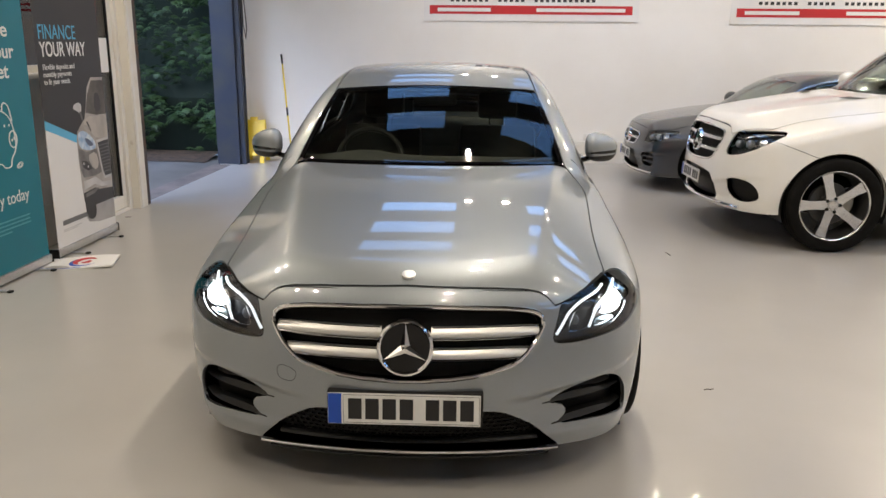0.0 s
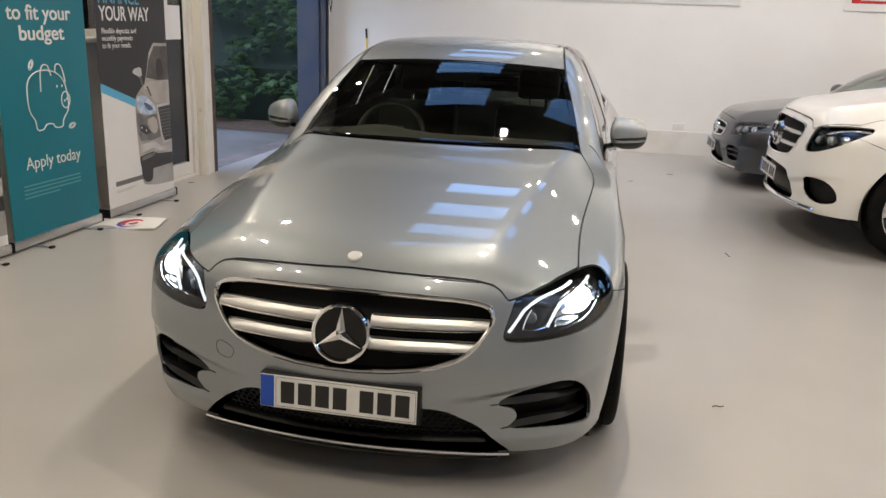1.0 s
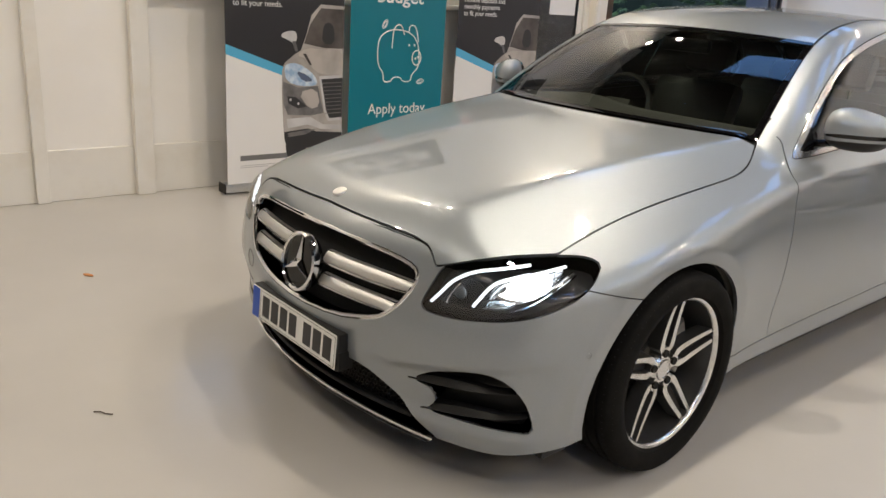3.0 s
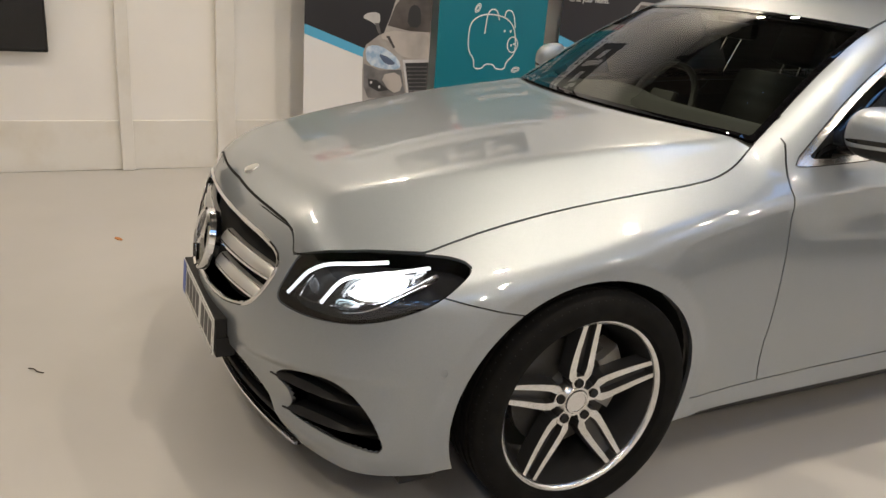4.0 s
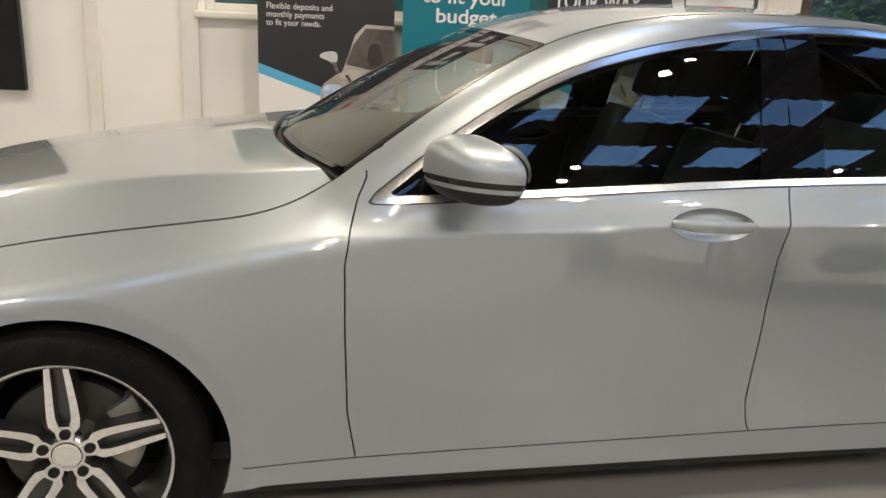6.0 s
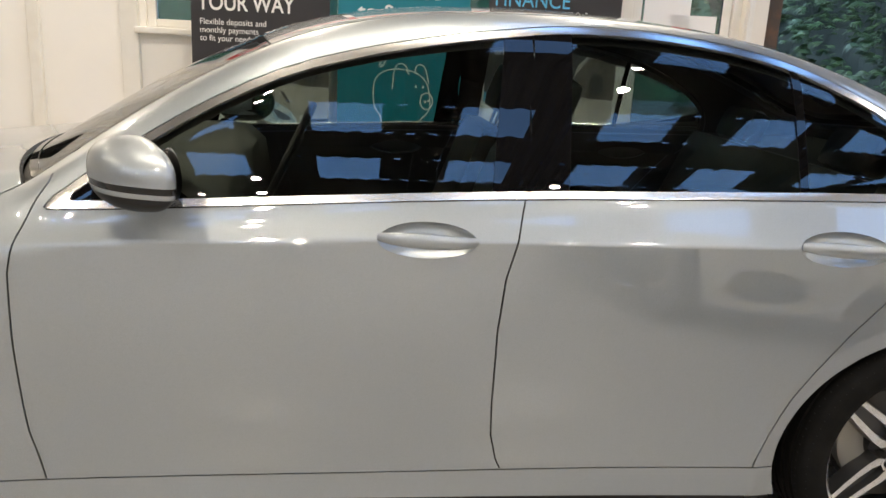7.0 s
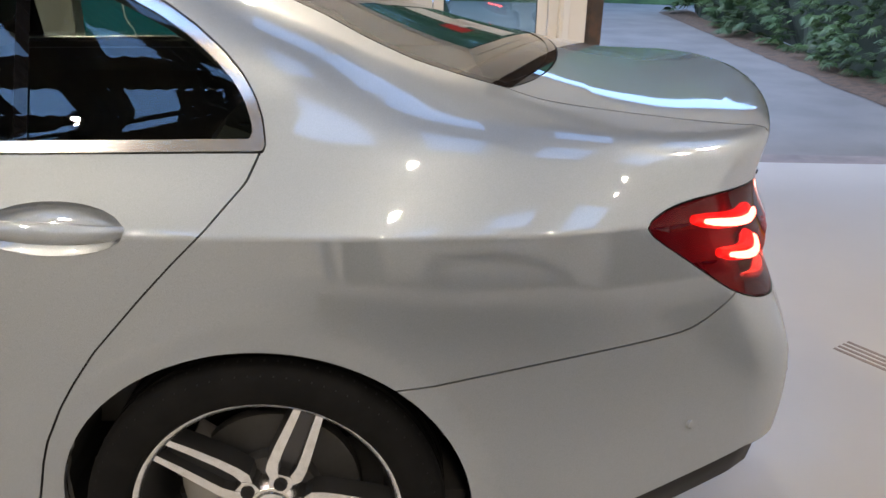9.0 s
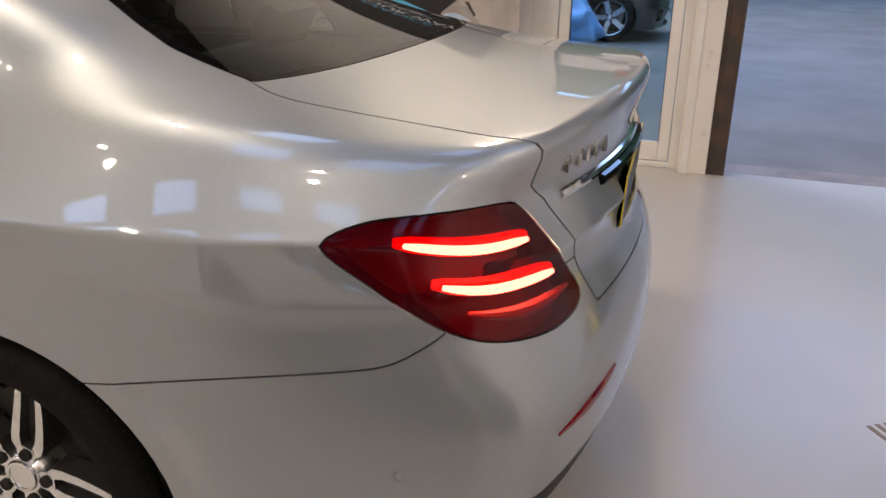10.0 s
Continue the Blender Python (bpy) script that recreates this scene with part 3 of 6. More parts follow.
class Skin:
    """Half a shell (x from 0 up) as tagged polygons."""

    def __init__(self, verts, norms, polys, tag="body"):
        self.v, self.n, self.tags = [tuple(p) for p in verts], [tuple(p) for p in norms], {tag: polys}

    def cut(self, tag, f, inside=None, out=None, near=None):
        """Split the polygons of a tag along f = 0: below nought becomes 'inside', the rest 'out' (None keeps the tag, '' drops it)."""
        polys = self.tags.pop(tag, [])
        arr = np.array(self.v)
        used = np.array(sorted({i for p in polys for i in p}), int)
        val = np.full(len(arr), 1.0)
        if len(used):
            pts = arr[used]
            r = f(pts[:, 0], pts[:, 1], pts[:, 2])
            if near is not None:
                r = np.where(near(pts[:, 0], pts[:, 1], pts[:, 2]), r, 9.0)
            val[used] = r
        val = val.tolist()
        keep_in, keep_out, far, made = [], [], [], {}
        for p in polys:
            s = [val[i] for i in p]
            lo, hi = min(s), max(s)
            if hi <= 0:
                keep_in.append(p)
            elif hi > 5:
                far.append(p)
            elif lo >= 0:
                keep_out.append(p)
            else:
                a, b = [], []
                for k, i in enumerate(p):
                    j, si, sj = p[(k + 1) % len(p)], s[k], s[(k + 1) % len(p)]
                    if si <= 0:
                        a.append(i)
                    if si >= 0:
                        b.append(i)
                    if si * sj < 0:
                        key = (i, j) if i < j else (j, i)
                        if key not in made:
                            t = si / (si - sj)
                            made[key] = len(self.v)
                            self.v.append(tuple(x + (y - x) * t for x, y in zip(self.v[i], self.v[j])))
                            self.n.append(tuple(x + (y - x) * t for x, y in zip(self.n[i], self.n[j])))
                        a.append(made[key])
                        b.append(made[key])
                if len(a) > 2:
                    keep_in.append(a)
                if len(b) > 2:
                    keep_out.append(b)
        for name, some in ((inside, keep_in), (out, keep_out)):
            if name != "":
                self.tags.setdefault(tag if name is None else name, []).extend(some)
        if far:
            self.tags.setdefault(tag, []).extend(far)

    def seam(self, tag, f, inside, out=None, near=None, half=.0018):
        """Cut with a gap between the two sides; the strip goes to the tag 'gap'."""
        self.cut(tag, lambda x, y, z: f(x, y, z) + half, inside, "_rest", near)
        self.cut("_rest", lambda x, y, z: f(x, y, z) - half, "gap", tag if out is None else out, near)
        self.tags.setdefault(tag, []).extend(self.tags.pop("_rest", []))

    def mesh(self, name, tags, material, sides=(1, -1), depth=.014, push=0.0, warp=None, flat=False):
        """A mesh of the tagged polygons on one or both sides, with edges turned in by depth."""
        verts, faces, norms, index = [], [], [], {}

        def vert(i, s):
            p, n = self.v[i], self.n[i]
            key = (i, s if p[0] > 1e-4 else 0)
            if key not in index:
                index[key] = len(verts)
                q = (p[0] * s - n[0] * s * push, p[1] - n[1] * push, p[2] - n[2] * push)
                verts.append(q)
                norms.append(Vector((n[0] * s, n[1], n[2])).normalized())
            return index[key]

        for s in sides:
            for t in [tags] if isinstance(tags, str) else tags:
                for p in self.tags.get(t, ()):
                    f = [vert(i, s) for i in p]
                    faces.append(f if s > 0 else f[::-1])
        loops = [norms[i] for f in faces for i in f]
        if depth:
            count = {}
            for f in faces:
                for k, a in enumerate(f):
                    b = f[(k + 1) % len(f)]
                    count[(a, b)] = count.get((a, b), 0) + 1
            inner = {}
            for (a, b) in list(count):
                if (b, a) in count or (abs(verts[a][0]) < 1e-4 and abs(verts[b][0]) < 1e-4 and len(sides) == 2):
                    continue
                for i in (a, b):
                    if i not in inner:
                        inner[i] = len(verts)
                        verts.append(tuple(c - d * depth for c, d in zip(verts[i], norms[i])))
                faces.append((b, a, inner[a], inner[b]))
                d = Vector(verts[b]) - Vector(verts[a])
                fn = d.cross(norms[a]).normalized()
                loops += [fn] * 4
        me = mesh_of(name, verts, faces, material, smooth=True)
        if not flat and len(faces):
            me.normals_split_custom_set([tuple(q) for q in loops])
        return me


def shell(field, spine, elev, grad, r_max=1.75):
    """Half a shell, from rays out of a spine: spine rows of (origin y, origin z, plan angle)."""
    sp, el = np.array(spine), np.radians(np.array(elev))
    na, ne = len(sp), len(el)
    o = np.zeros((na, ne, 3))
    o[..., 1], o[..., 2] = sp[:, 0, None], sp[:, 1, None]
    d = np.stack([np.cos(el)[None] * np.sin(sp[:, 2])[:, None], np.cos(el)[None] * -np.cos(sp[:, 2])[:, None], np.broadcast_to(np.sin(el), (na, ne))], 2)
    o, d = o.reshape(-1, 3), d.reshape(-1, 3)
    lo, hi = np.full(len(o), .02), np.full(len(o), r_max)
    # first way out of the shell, then halving
    steps = np.linspace(.05, r_max, 60)
    first = np.full(len(o), r_max)
    for s in steps[::-1]:
        first = np.where(field(*(o + d * s).T) > 0, s, first)
    lo, hi = first - (steps[1] - steps[0]), first
    for _ in range(22):
        mid = (lo + hi) / 2
        inside = field(*(o + d * mid[:, None]).T) < 0
        lo, hi = np.where(inside, mid, lo), np.where(inside, hi, mid)
    p = o + d * hi[:, None]
    p[np.abs(p[:, 0]) < 1e-4, 0] = 0
    n = grad(p)
    polys = []
    for a in range(na - 1):
        for e in range(ne - 1):
            i = a * ne + e
            fan = e == ne - 2 and sp[a, 0] == sp[a + 1, 0]
            polys.append([i, i + ne, i + 1] if fan else [i, i + ne, i + ne + 1, i + 1])
    return p, n, polys


def fans(front, rear, height, n_front, n_mid, n_rear):
    out = [(front, height, a) for a in np.linspace(0, np.pi / 2, n_front)]
    out += [(y, height, np.pi / 2) for y in np.linspace(front, rear, n_mid)[1:]]
    return out + [(rear, height, a) for a in np.linspace(np.pi / 2, np.pi, n_rear)[1:]]


def along(field, start, way, r=1.2):
    """Where a line from inside leaves the shell."""
    s, w = np.array(start, float), np.array(way, float)
    w /= np.linalg.norm(w)
    a, b = 0.0, r
    for _ in range(3):
        ks = np.linspace(a, b, 60)
        out = field(*(s + ks[:, None] * w).T) > 0
        j = int(np.argmax(out)) if out.any() else 59
        a, b = ks[max(j - 1, 0)], ks[j]
    return s + w * b


def nose_at(x, z, depth=0.0):
    p = along(body, (x, .75, z), (0, -1, 0))
    return Vector(p) + Vector((0, depth, 0))


def corner_at(u, z, depth=0.0):
    """On the front corner: u is x + y."""
    k = 1 / math.sqrt(2)
    p = along(body, (u / 2 - .25, u / 2 + .25, z), (1, -1, 0))
    return Vector(p) - Vector((k, -k, 0)) * depth


def rear_corner_at(w, z, depth=0.0):
    """On the rear corner: w is (.84 - x) + (y - 4.45)."""
    k = 1 / math.sqrt(2)
    c = 4.45 - .84 + w
    p = along(body, (.3, c + .3, z), (1, 1, 0))
    return Vector(p) - Vector((k, k, 0)) * depth


# ---- the silver saloon ----
pts, nrm, quads = shell(body, fans(.80, 4.1, .62, 100, 250, 90), np.concatenate([np.linspace(-36, 32, 88), np.linspace(32.8, 90, 62)]), normals)
sk = Skin(pts, nrm, quads)
low_edge = lambda y: np.interp(y, (0, .2, .45, .5, 1.2, 1.3, 3.4, 4.1, 4.17, 4.32, 4.45, 4.63, 4.70, 5), (.165, .165, .20, .20, .20, .215, .215, .25, .266, .296, .329, .408, .44, .46))
sk.cut("body", lambda x, y, z: low_edge(y) - z, "body", "")
for hub in (.84, 3.779):
    sk.cut("body", lambda x, y, z: arch(y, z, hub), "", "body", near=lambda x, y, z: (x > .55) & (np.abs(y - hub) < .5) & (z < .8))
sk.cut("body", lambda x, y, z: crease_z(y) - z, "body", "body", near=lambda x, y, z: (y > .8) & (y < 4.5) & (x > .7))
# side windows
DLO = [(1.545, .944), (1.672, 1.04), (1.817, 1.14), (1.968, 1.224), (2.12, 1.290), (2.29, 1.335), (2.43, 1.362), (2.55, 1.382), (2.69, 1.400), (2.80, 1.411), (2.967, 1.412),
       (3.124, 1.399), (3.278, 1.377), (3.415, 1.342), (3.54, 1.290), (3.656, 1.233), (3.75, 1.155), (3.79, 1.087), (3.803, 1.024), (3.798, 1.022), (3.197, 1.011), (2.678, .999), (2.309, .982), (1.95, .963), (1.60, .944)]
win_out = outside(DLO, 1)
at_side = lambda x, y, z: (x > .45) & (y > 1.4) & (y < 4.0) & (z > .9)
sk.seam("body", lambda x, y, z: win_out(y, z), "trim", near=at_side, half=.0015)
sk.cut("trim", lambda x, y, z: win_out(y, z) + .019, "pane_side", "trim", near=at_side)
sk.cut("pane_side", lambda x, y, z: y - (1.70 + .35 * (z - 1.0)), "sail", "pane_side")
sk.cut("pane_side", lambda x, y, z: y - (2.60 + .10 * (z - 1.03)), "pane_front", "pane_side")
sk.cut("pane_side", lambda x, y, z: y - (2.79 + .05 * (z - 1.03)), "pillar_b", "pane_side")
sk.cut("pillar_b", lambda x, y, z: np.abs(y - (2.685 + .07 * (z - 1.03))) - .003, "gap", "pillar_b")
sk.cut("pane_side", lambda x, y, z: y - (3.385 + .0 * z), "pane_rear", "pane_side")
sk.cut("pane_side", lambda x, y, z: y - 3.408, "divider", "pane_quarter")
# windscreen and rear screen with their dark borders
screen_f = lambda x, y, z: np.maximum(np.maximum(1.345 + .33 * x**2 - y, y - (1.985 + .22 * x**2)), (x - np.interp(y, (1.45, 2.07), (.685, .545))) * .9)
screen_r = lambda x, y, z: np.maximum(np.maximum(3.52 - .30 * x**2 - y, y - (4.405 - .36 * x**2 - .9 * x**6)), (x - np.interp(y, (3.4, 3.88, 4.05, 4.22), (.44, .515, .578, .605))) * .9)
sk.seam("body", screen_f, "screen_f", near=lambda x, y, z: (z > .95) & (y > 1.2) & (y < 2.3), half=.002)
sk.cut("screen_f", lambda x, y, z: screen_f(x, y, z) + .022, "screen_f", "border_f")
sk.seam("body", screen_r, "screen_r", near=lambda x, y, z: (z > 1.0) & (y > 3.2) & (y < 4.6), half=.002)
sk.cut("screen_r", lambda x, y, z: screen_r(x, y, z) + .022, "screen_r", "border_r")
# bonnet: over the nose in front view, then along the wing in plan
HOOD_FRONT = ((0, .30, .40, .455, .480, .494, .503, .512, .545, .60, .65, .70, .74), (.772, .763, .757, .746, .732, .718, .704, .702, .713, .735, .747, .751, .753))
hood_front = lambda x: np.interp(x, *HOOD_FRONT)
hood_side = spline((.2, .42, .63, .83, 1.0, 1.17, 1.31, 1.395, 1.46, 1.55), (.73, .716, .710, .718, .731, .743, .741, .718, .690, .655))
hood = lambda x, y, z: np.maximum(np.where(y < .5, hood_front(x) - z, -.05), np.where(y > .385, x - hood_side(y), -.05))
sk.seam("body", hood, "bonnet", near=lambda x, y, z: (y < 1.62) & (z > .62) & (x < .80), half=.0028)
sk.seam("bonnet", lambda x, y, z: y - (1.325 + .33 * x**2), "bonnet", "cowl", half=.003)
# lamps, grille and intakes
LAMP_F = [(.60, .582), (.655, .66), (.69, .708), (.75, .727), (.85, .742), (.95, .749), (1.17, .750), (1.25, .747), (1.315, .735), (1.30, .713), (1.26, .683), (1.20, .655), (1.08, .619), (.954, .598), (.787, .580), (.68, .576)]
lamp_f = outside(LAMP_F, 2)
front = lambda x, y, z: (y < .8) & (z < .85)
sk.seam("body", lambda x, y, z: lamp_f(x + y, z), "lamp_f", near=front, half=.0015)
GRILLE = [(-.3, .712), (0, .713), (.31, .705), (.42, .693), (.462, .676), (.470, .645), (.452, .605), (.425, .565), (.38, .522), (.32, .500), (.2, .473), (0, .462), (-.3, .462)]
grille = outside(GRILLE, 1)
sk.cut("body", lambda x, y, z: grille(x, z), "grille", "body", near=front)
INTAKE = [(-.3, .355), (.25, .353), (.33, .348), (.39, .312), (.45, .27), (.50, .225), (.55, .165), (.55, .10), (-.3, .10)]
intake = outside(INTAKE, 1)
sk.cut("body", lambda x, y, z: intake(x, z), "intake", "body", near=lambda x, y, z: (y < .4) & (z < .5))
VENT = [(.585, .358), (.68, .405), (.80, .432), (.89, .440), (.98, .422), (1.05, .372), (1.088, .31), (1.105, .252), (1.0, .262), (.86, .266), (.645, .266), (.70, .30), (.69, .335), (.66, .348)]
vent = outside(VENT, 1)
sk.cut("body", lambda x, y, z: vent(x + y, z), "vent", "body", near=lambda x, y, z: (y < .5) & (z < .55))
# front bumper from wing
sk.seam("body", lambda x, y, z: np.maximum(z - (.688 - .26 * (y - .40)), y - .9), "bumper_f", near=lambda x, y, z: (y < .95) & (z < .76))
# tail lamp, boot lid, rear bumper
LAMP_R = [(-.008, .904), (.02, .917), (.064, .930), (.134, .941), (.26, .947), (.42, .947), (.48, .930), (.573, .852), (.66, .775), (.70, .735), (.65, .715), (.54, .711), (.378, .732), (.30, .744), (.214, .770), (.14, .808), (.077, .846), (.01, .885)]
lamp_r = outside(LAMP_R, 2)
rear = lambda x, y, z: (y > 4.3) & (z < 1.0)
sk.seam("body", lambda x, y, z: lamp_r(.84 - x + y - 4.45, z), "lamp_r", near=rear, half=.0015)
boot_x = spline((4.1, 4.2, 4.27, 4.34, 4.45, 4.6, 4.68, 4.76, 4.95), (.55, .596, .629, .634, .622, .614, .618, .600, .54))
sk.seam("body", lambda x, y, z: np.maximum(x - np.minimum(boot_x(y), np.interp(z, (.60, .70, .75, .88, .925, .95, 1.0), (.44, .47, .487, .545, .572, .603, .70))), .70 - z), "boot_lid", near=lambda x, y, z: (y > 4.15) & (z < 1.13), half=.002)
sk.cut("boot_lid", lambda x, y, z: np.maximum(x - .263, np.abs(z - .830) - .058), "recess", "boot_lid", near=lambda x, y, z: (y > 4.6) & (z < .95))
seam_r = spline((4.0, 4.04, 4.25, 4.42, 4.51, 4.565, 4.60, 4.65, 4.70), (.615, .623, .661, .686, .699, .714, .735, .775, .84))
sk.seam("body", lambda x, y, z: np.maximum(z - np.where(y > 4.66, .80, seam_r(y)), 4.0 - y), "bumper_r", near=lambda x, y, z: (y > 4.0) & (z < .95))
# doors and sill
seam_a = lambda z: np.interp(z, (.25, .285, .415, .642, .81, .884, .956, 1.0), (1.542, 1.534, 1.511, 1.501, 1.499, 1.512, 1.536, 1.56))
seam_b = lambda z: np.interp(z, (.28, .32, .396, .491, .686, .819, .923, 1.017), (2.665, 2.645, 2.626, 2.620, 2.619, 2.632, 2.660, 2.686))
seam_c = lambda z: np.interp(z, (.28, .314, .385, .46, .51, .585, .637, .70, .75, .80, .86, .92, .95, .98, 1.03), (3.334, 3.340, 3.359, 3.380, 3.398, 3.436, 3.468, 3.512, 3.556, 3.600, 3.656, 3.716, 3.744, 3.773, 3.796))
flank = lambda x, y, z: (x > .7) & (y > 1.25) & (y < 4.0) & (z < 1.1)
sk.seam("body", lambda x, y, z: np.maximum(z - np.interp(y, (1.2, 3.4), (.272, .300)), np.maximum(1.2 - y, y - 3.6)), "sill", near=flank)
sk.seam("body", lambda x, y, z: np.maximum(seam_a(z) - y, y - seam_b(z)), "door_front", near=flank, half=.0022)
sk.seam("body", lambda x, y, z: np.maximum(seam_b(z) - y, y - seam_c(z)), "door_rear", near=lambda x, y, z: flank(x, y, z) & (z < 1.028), half=.0022)
# roof panel between two dark strips
roof_x = lambda y: np.interp(y, (1.9, 2.05, 2.2, 2.5, 3.0, 3.5, 3.7), (.575, .553, .538, .520, .512, .500, .47))
sk.seam("body", lambda x, y, z: np.maximum(x - roof_x(y), np.maximum(1.9 - y, y - 3.75)), "roof", near=lambda x, y, z: (z > 1.2), half=.005)
# pulls of the doors
CUPS = ((2.443, .905), (3.468, .912))
for k, (cy, cz) in enumerate(CUPS):
    d = ("door_front", "door_rear")[k]
    sk.cut(d, lambda x, y, z: (np.hypot((y - cy) / .118, (z - cz) / .040) - 1) * .04, "cup_%d" % k, d)

car = thing("silver_saloon", "silver four-door saloon with chrome trim, lights on", "car")
big = {}
for tag, name in (("bonnet", "bonnet"), ("boot_lid", "boot_lid"), ("roof", "roof"), ("bumper_f", "front_bumper"), ("bumper_r", "rear_bumper")):
    big[tag] = part(name, sk.mesh(name, tag, PAINT), PAINT, car)
for s in (1, -1):
    part("side_panel", sk.mesh("side_panel", ["body", "wing"], PAINT, (s,)), PAINT, car)
    part("sill", sk.mesh("sill", "sill", PAINT, (s,), .05), PAINT, car)
    part("window_trim", sk.mesh("window_trim", "trim", SATIN, (s,), .01), SATIN, car, "satin chrome window surround")
    part("mirror_sail", sk.mesh("mirror_sail", "sail", GLOSS_BLACK, (s,), 0), GLOSS_BLACK, car)
    part("pillar_cover", sk.mesh("pillar_cover", "pillar_b", GLOSS_BLACK, (s,), 0), GLOSS_BLACK, car, "gloss black pillar cover")
    part("window_divider", sk.mesh("window_divider", "divider", GLOSS_BLACK, (s,), 0), GLOSS_BLACK, car)
    for k, d in enumerate(("front", "rear")):
        door = part("door", sk.mesh("door", "door_" + d, PAINT, (s,), .02), PAINT, car)
        part("window_glass", sk.mesh("window_glass", "pane_" + d, TINTED, (s,), 0, .004), TINTED, door, "dark tinted window glass")
        cy, cz = CUPS[k]
        me = sk.mesh("handle_cup", "cup_%d" % k, PAINT, (s,), 0, flat=True)
        for v in me.vertices:
            r = min(math.hypot((v.co.y - cy) / .118, (v.co.z - cz) / .040), 1)
            v.co.x -= s * .030 * (1 - r ** 4) * (1 if v.co.z < cz + .02 else 1)
        part("handle_cup", me, PAINT, door)
        bm = bmesh.new()
        ax = along(body, (0, cy, cz), (1, 0, 0))[0]
        path = [(s * (ax - .004 + .021 * math.sin(math.pi * min(max(t, .0), 1)) ** .5), cy - .116 + .232 * t, cz + .004 + .004 * math.cos(math.pi * t)) for t in np.linspace(0, 1, 15)]
        rad = [.004 + .0105 * math.sin(math.pi * min(max(t * .94 + .03, 0), 1)) ** .45 for t in np.linspace(0, 1, 15)]
        sweep(bm, path, rad, 10, flat=1.25)
        part("handle", bm, PAINT, door, smooth=True)
    part("quarter_glass", sk.mesh("quarter_glass", "pane_quarter", TINTED, (s,), 0, .004), TINTED, car, "dark tinted quarter glass")
part("windscreen", sk.mesh("windscreen", "screen_f", SCREEN, depth=0, push=.002), SCREEN, car)
part("windscreen_border", sk.mesh("windscreen_border", "border_f", GLOSS_BLACK, depth=.01), GLOSS_BLACK, car)
part("rear_screen", sk.mesh("rear_screen", "screen_r", TINTED, depth=0, push=.002), TINTED, car)
part("rear_screen_border", sk.mesh("rear_screen_border", "border_r", GLOSS_BLACK, depth=.01), GLOSS_BLACK, car)
part("cowl", sk.mesh("cowl", "cowl", BLACK, push=.02), BLACK, car)
part("panel_gap", sk.mesh("panel_gap", "gap", GAP, depth=0, push=.011), GAP, car)
part("cabin_lining", sk.mesh("cabin_lining", ["body", "roof", "door_front", "door_rear", "trim", "wing", "boot_lid", "sill", "bumper_r"], CABIN, depth=0, push=.035), CABIN, car)
part("underbody", boxes(((-.80, .35, .16), (.80, .45, .20)), ((-.62, .35, .165), (.62, 4.6, .22)), ((-.80, 1.25, .17), (.80, 3.36, .22))), BLACK, car)
# wheel-arch liners
for hub in (.84, 3.779):
    for s in (1, -1):
        bm = bmesh.new()
        n = 30
        ring = [(math.cos(t) * .392, math.sin(t) * .378) for t in np.linspace(-.35, math.pi + .35, n)]
        a = [bm.verts.new((s * .835, hub + c, .33 + d)) for c, d in ring]
        b = [bm.verts.new((s * .52, hub + c, .33 + d)) for c, d in ring]
        for i in range(n - 1):
            bm.faces.new((a[i], a[i + 1], b[i + 1], b[i]))
        bm.faces.new(b)
        part("arch_liner", bm, GAP, car)

# ---- front of the saloon ----
def tube(points, r, sides=8, closed=False, flat=1.0, up=(0, 0, 1)):
    bm = bmesh.new()
    sweep(bm, points, r, sides, closed, flat, up)
    return bm


def mirrored(points, s):
    return [(p[0] * s, p[1], p[2]) for p in points]


LAMP_INNER = shader("lamp_inner", (.035, .036, .039), .25, .3)
COOL = shader("cool_lamp_reflector", (.55, .66, .70), .2, .9)
DRL_1 = [(.652, .602), (.672, .618), (.70, .642), (.735, .672), (.81, .704), (.90, .718), (1.03, .728)]
DRL_2 = [(.82, .615), (.845, .640), (.875, .670), (.91, .690), (.96, .701), (1.06, .712), (1.17, .725)]
TRIM_LINES = ([(.715, .610), (.735, .640), (.765, .668)], [(.715, .608), (.765, .604), (.815, .614)], [(.88, .604), (.98, .620), (1.05, .641), (1.13, .678), (1.21, .708)])
# main beam, its bowl, the small outer facet and the cool lower reflector: outline, depth under the cover, material, name
LAMP_PADS = (([(.905, .652), (.945, .664), (.945, .688), (1.03, .702), (1.10, .710), (1.125, .692), (1.09, .668), (1.04, .650), (.97, .644)], .030, BEAM, "main_beam"),
             ([(.87, .630), (.90, .672), (.93, .694), (1.03, .710), (1.14, .716), (1.17, .702), (1.11, .664), (1.04, .640), (.95, .624)], .040, REFLECTOR, "reflector_bowl"),
             ([(1.125, .716), (1.165, .720), (1.16, .700), (1.13, .694)], .028, REFLECTOR, "facet"),
             ([(.865, .620), (.885, .638), (.95, .640), (.985, .632), (.95, .616), (.885, .608)], .028, COOL, "lower_reflector"))


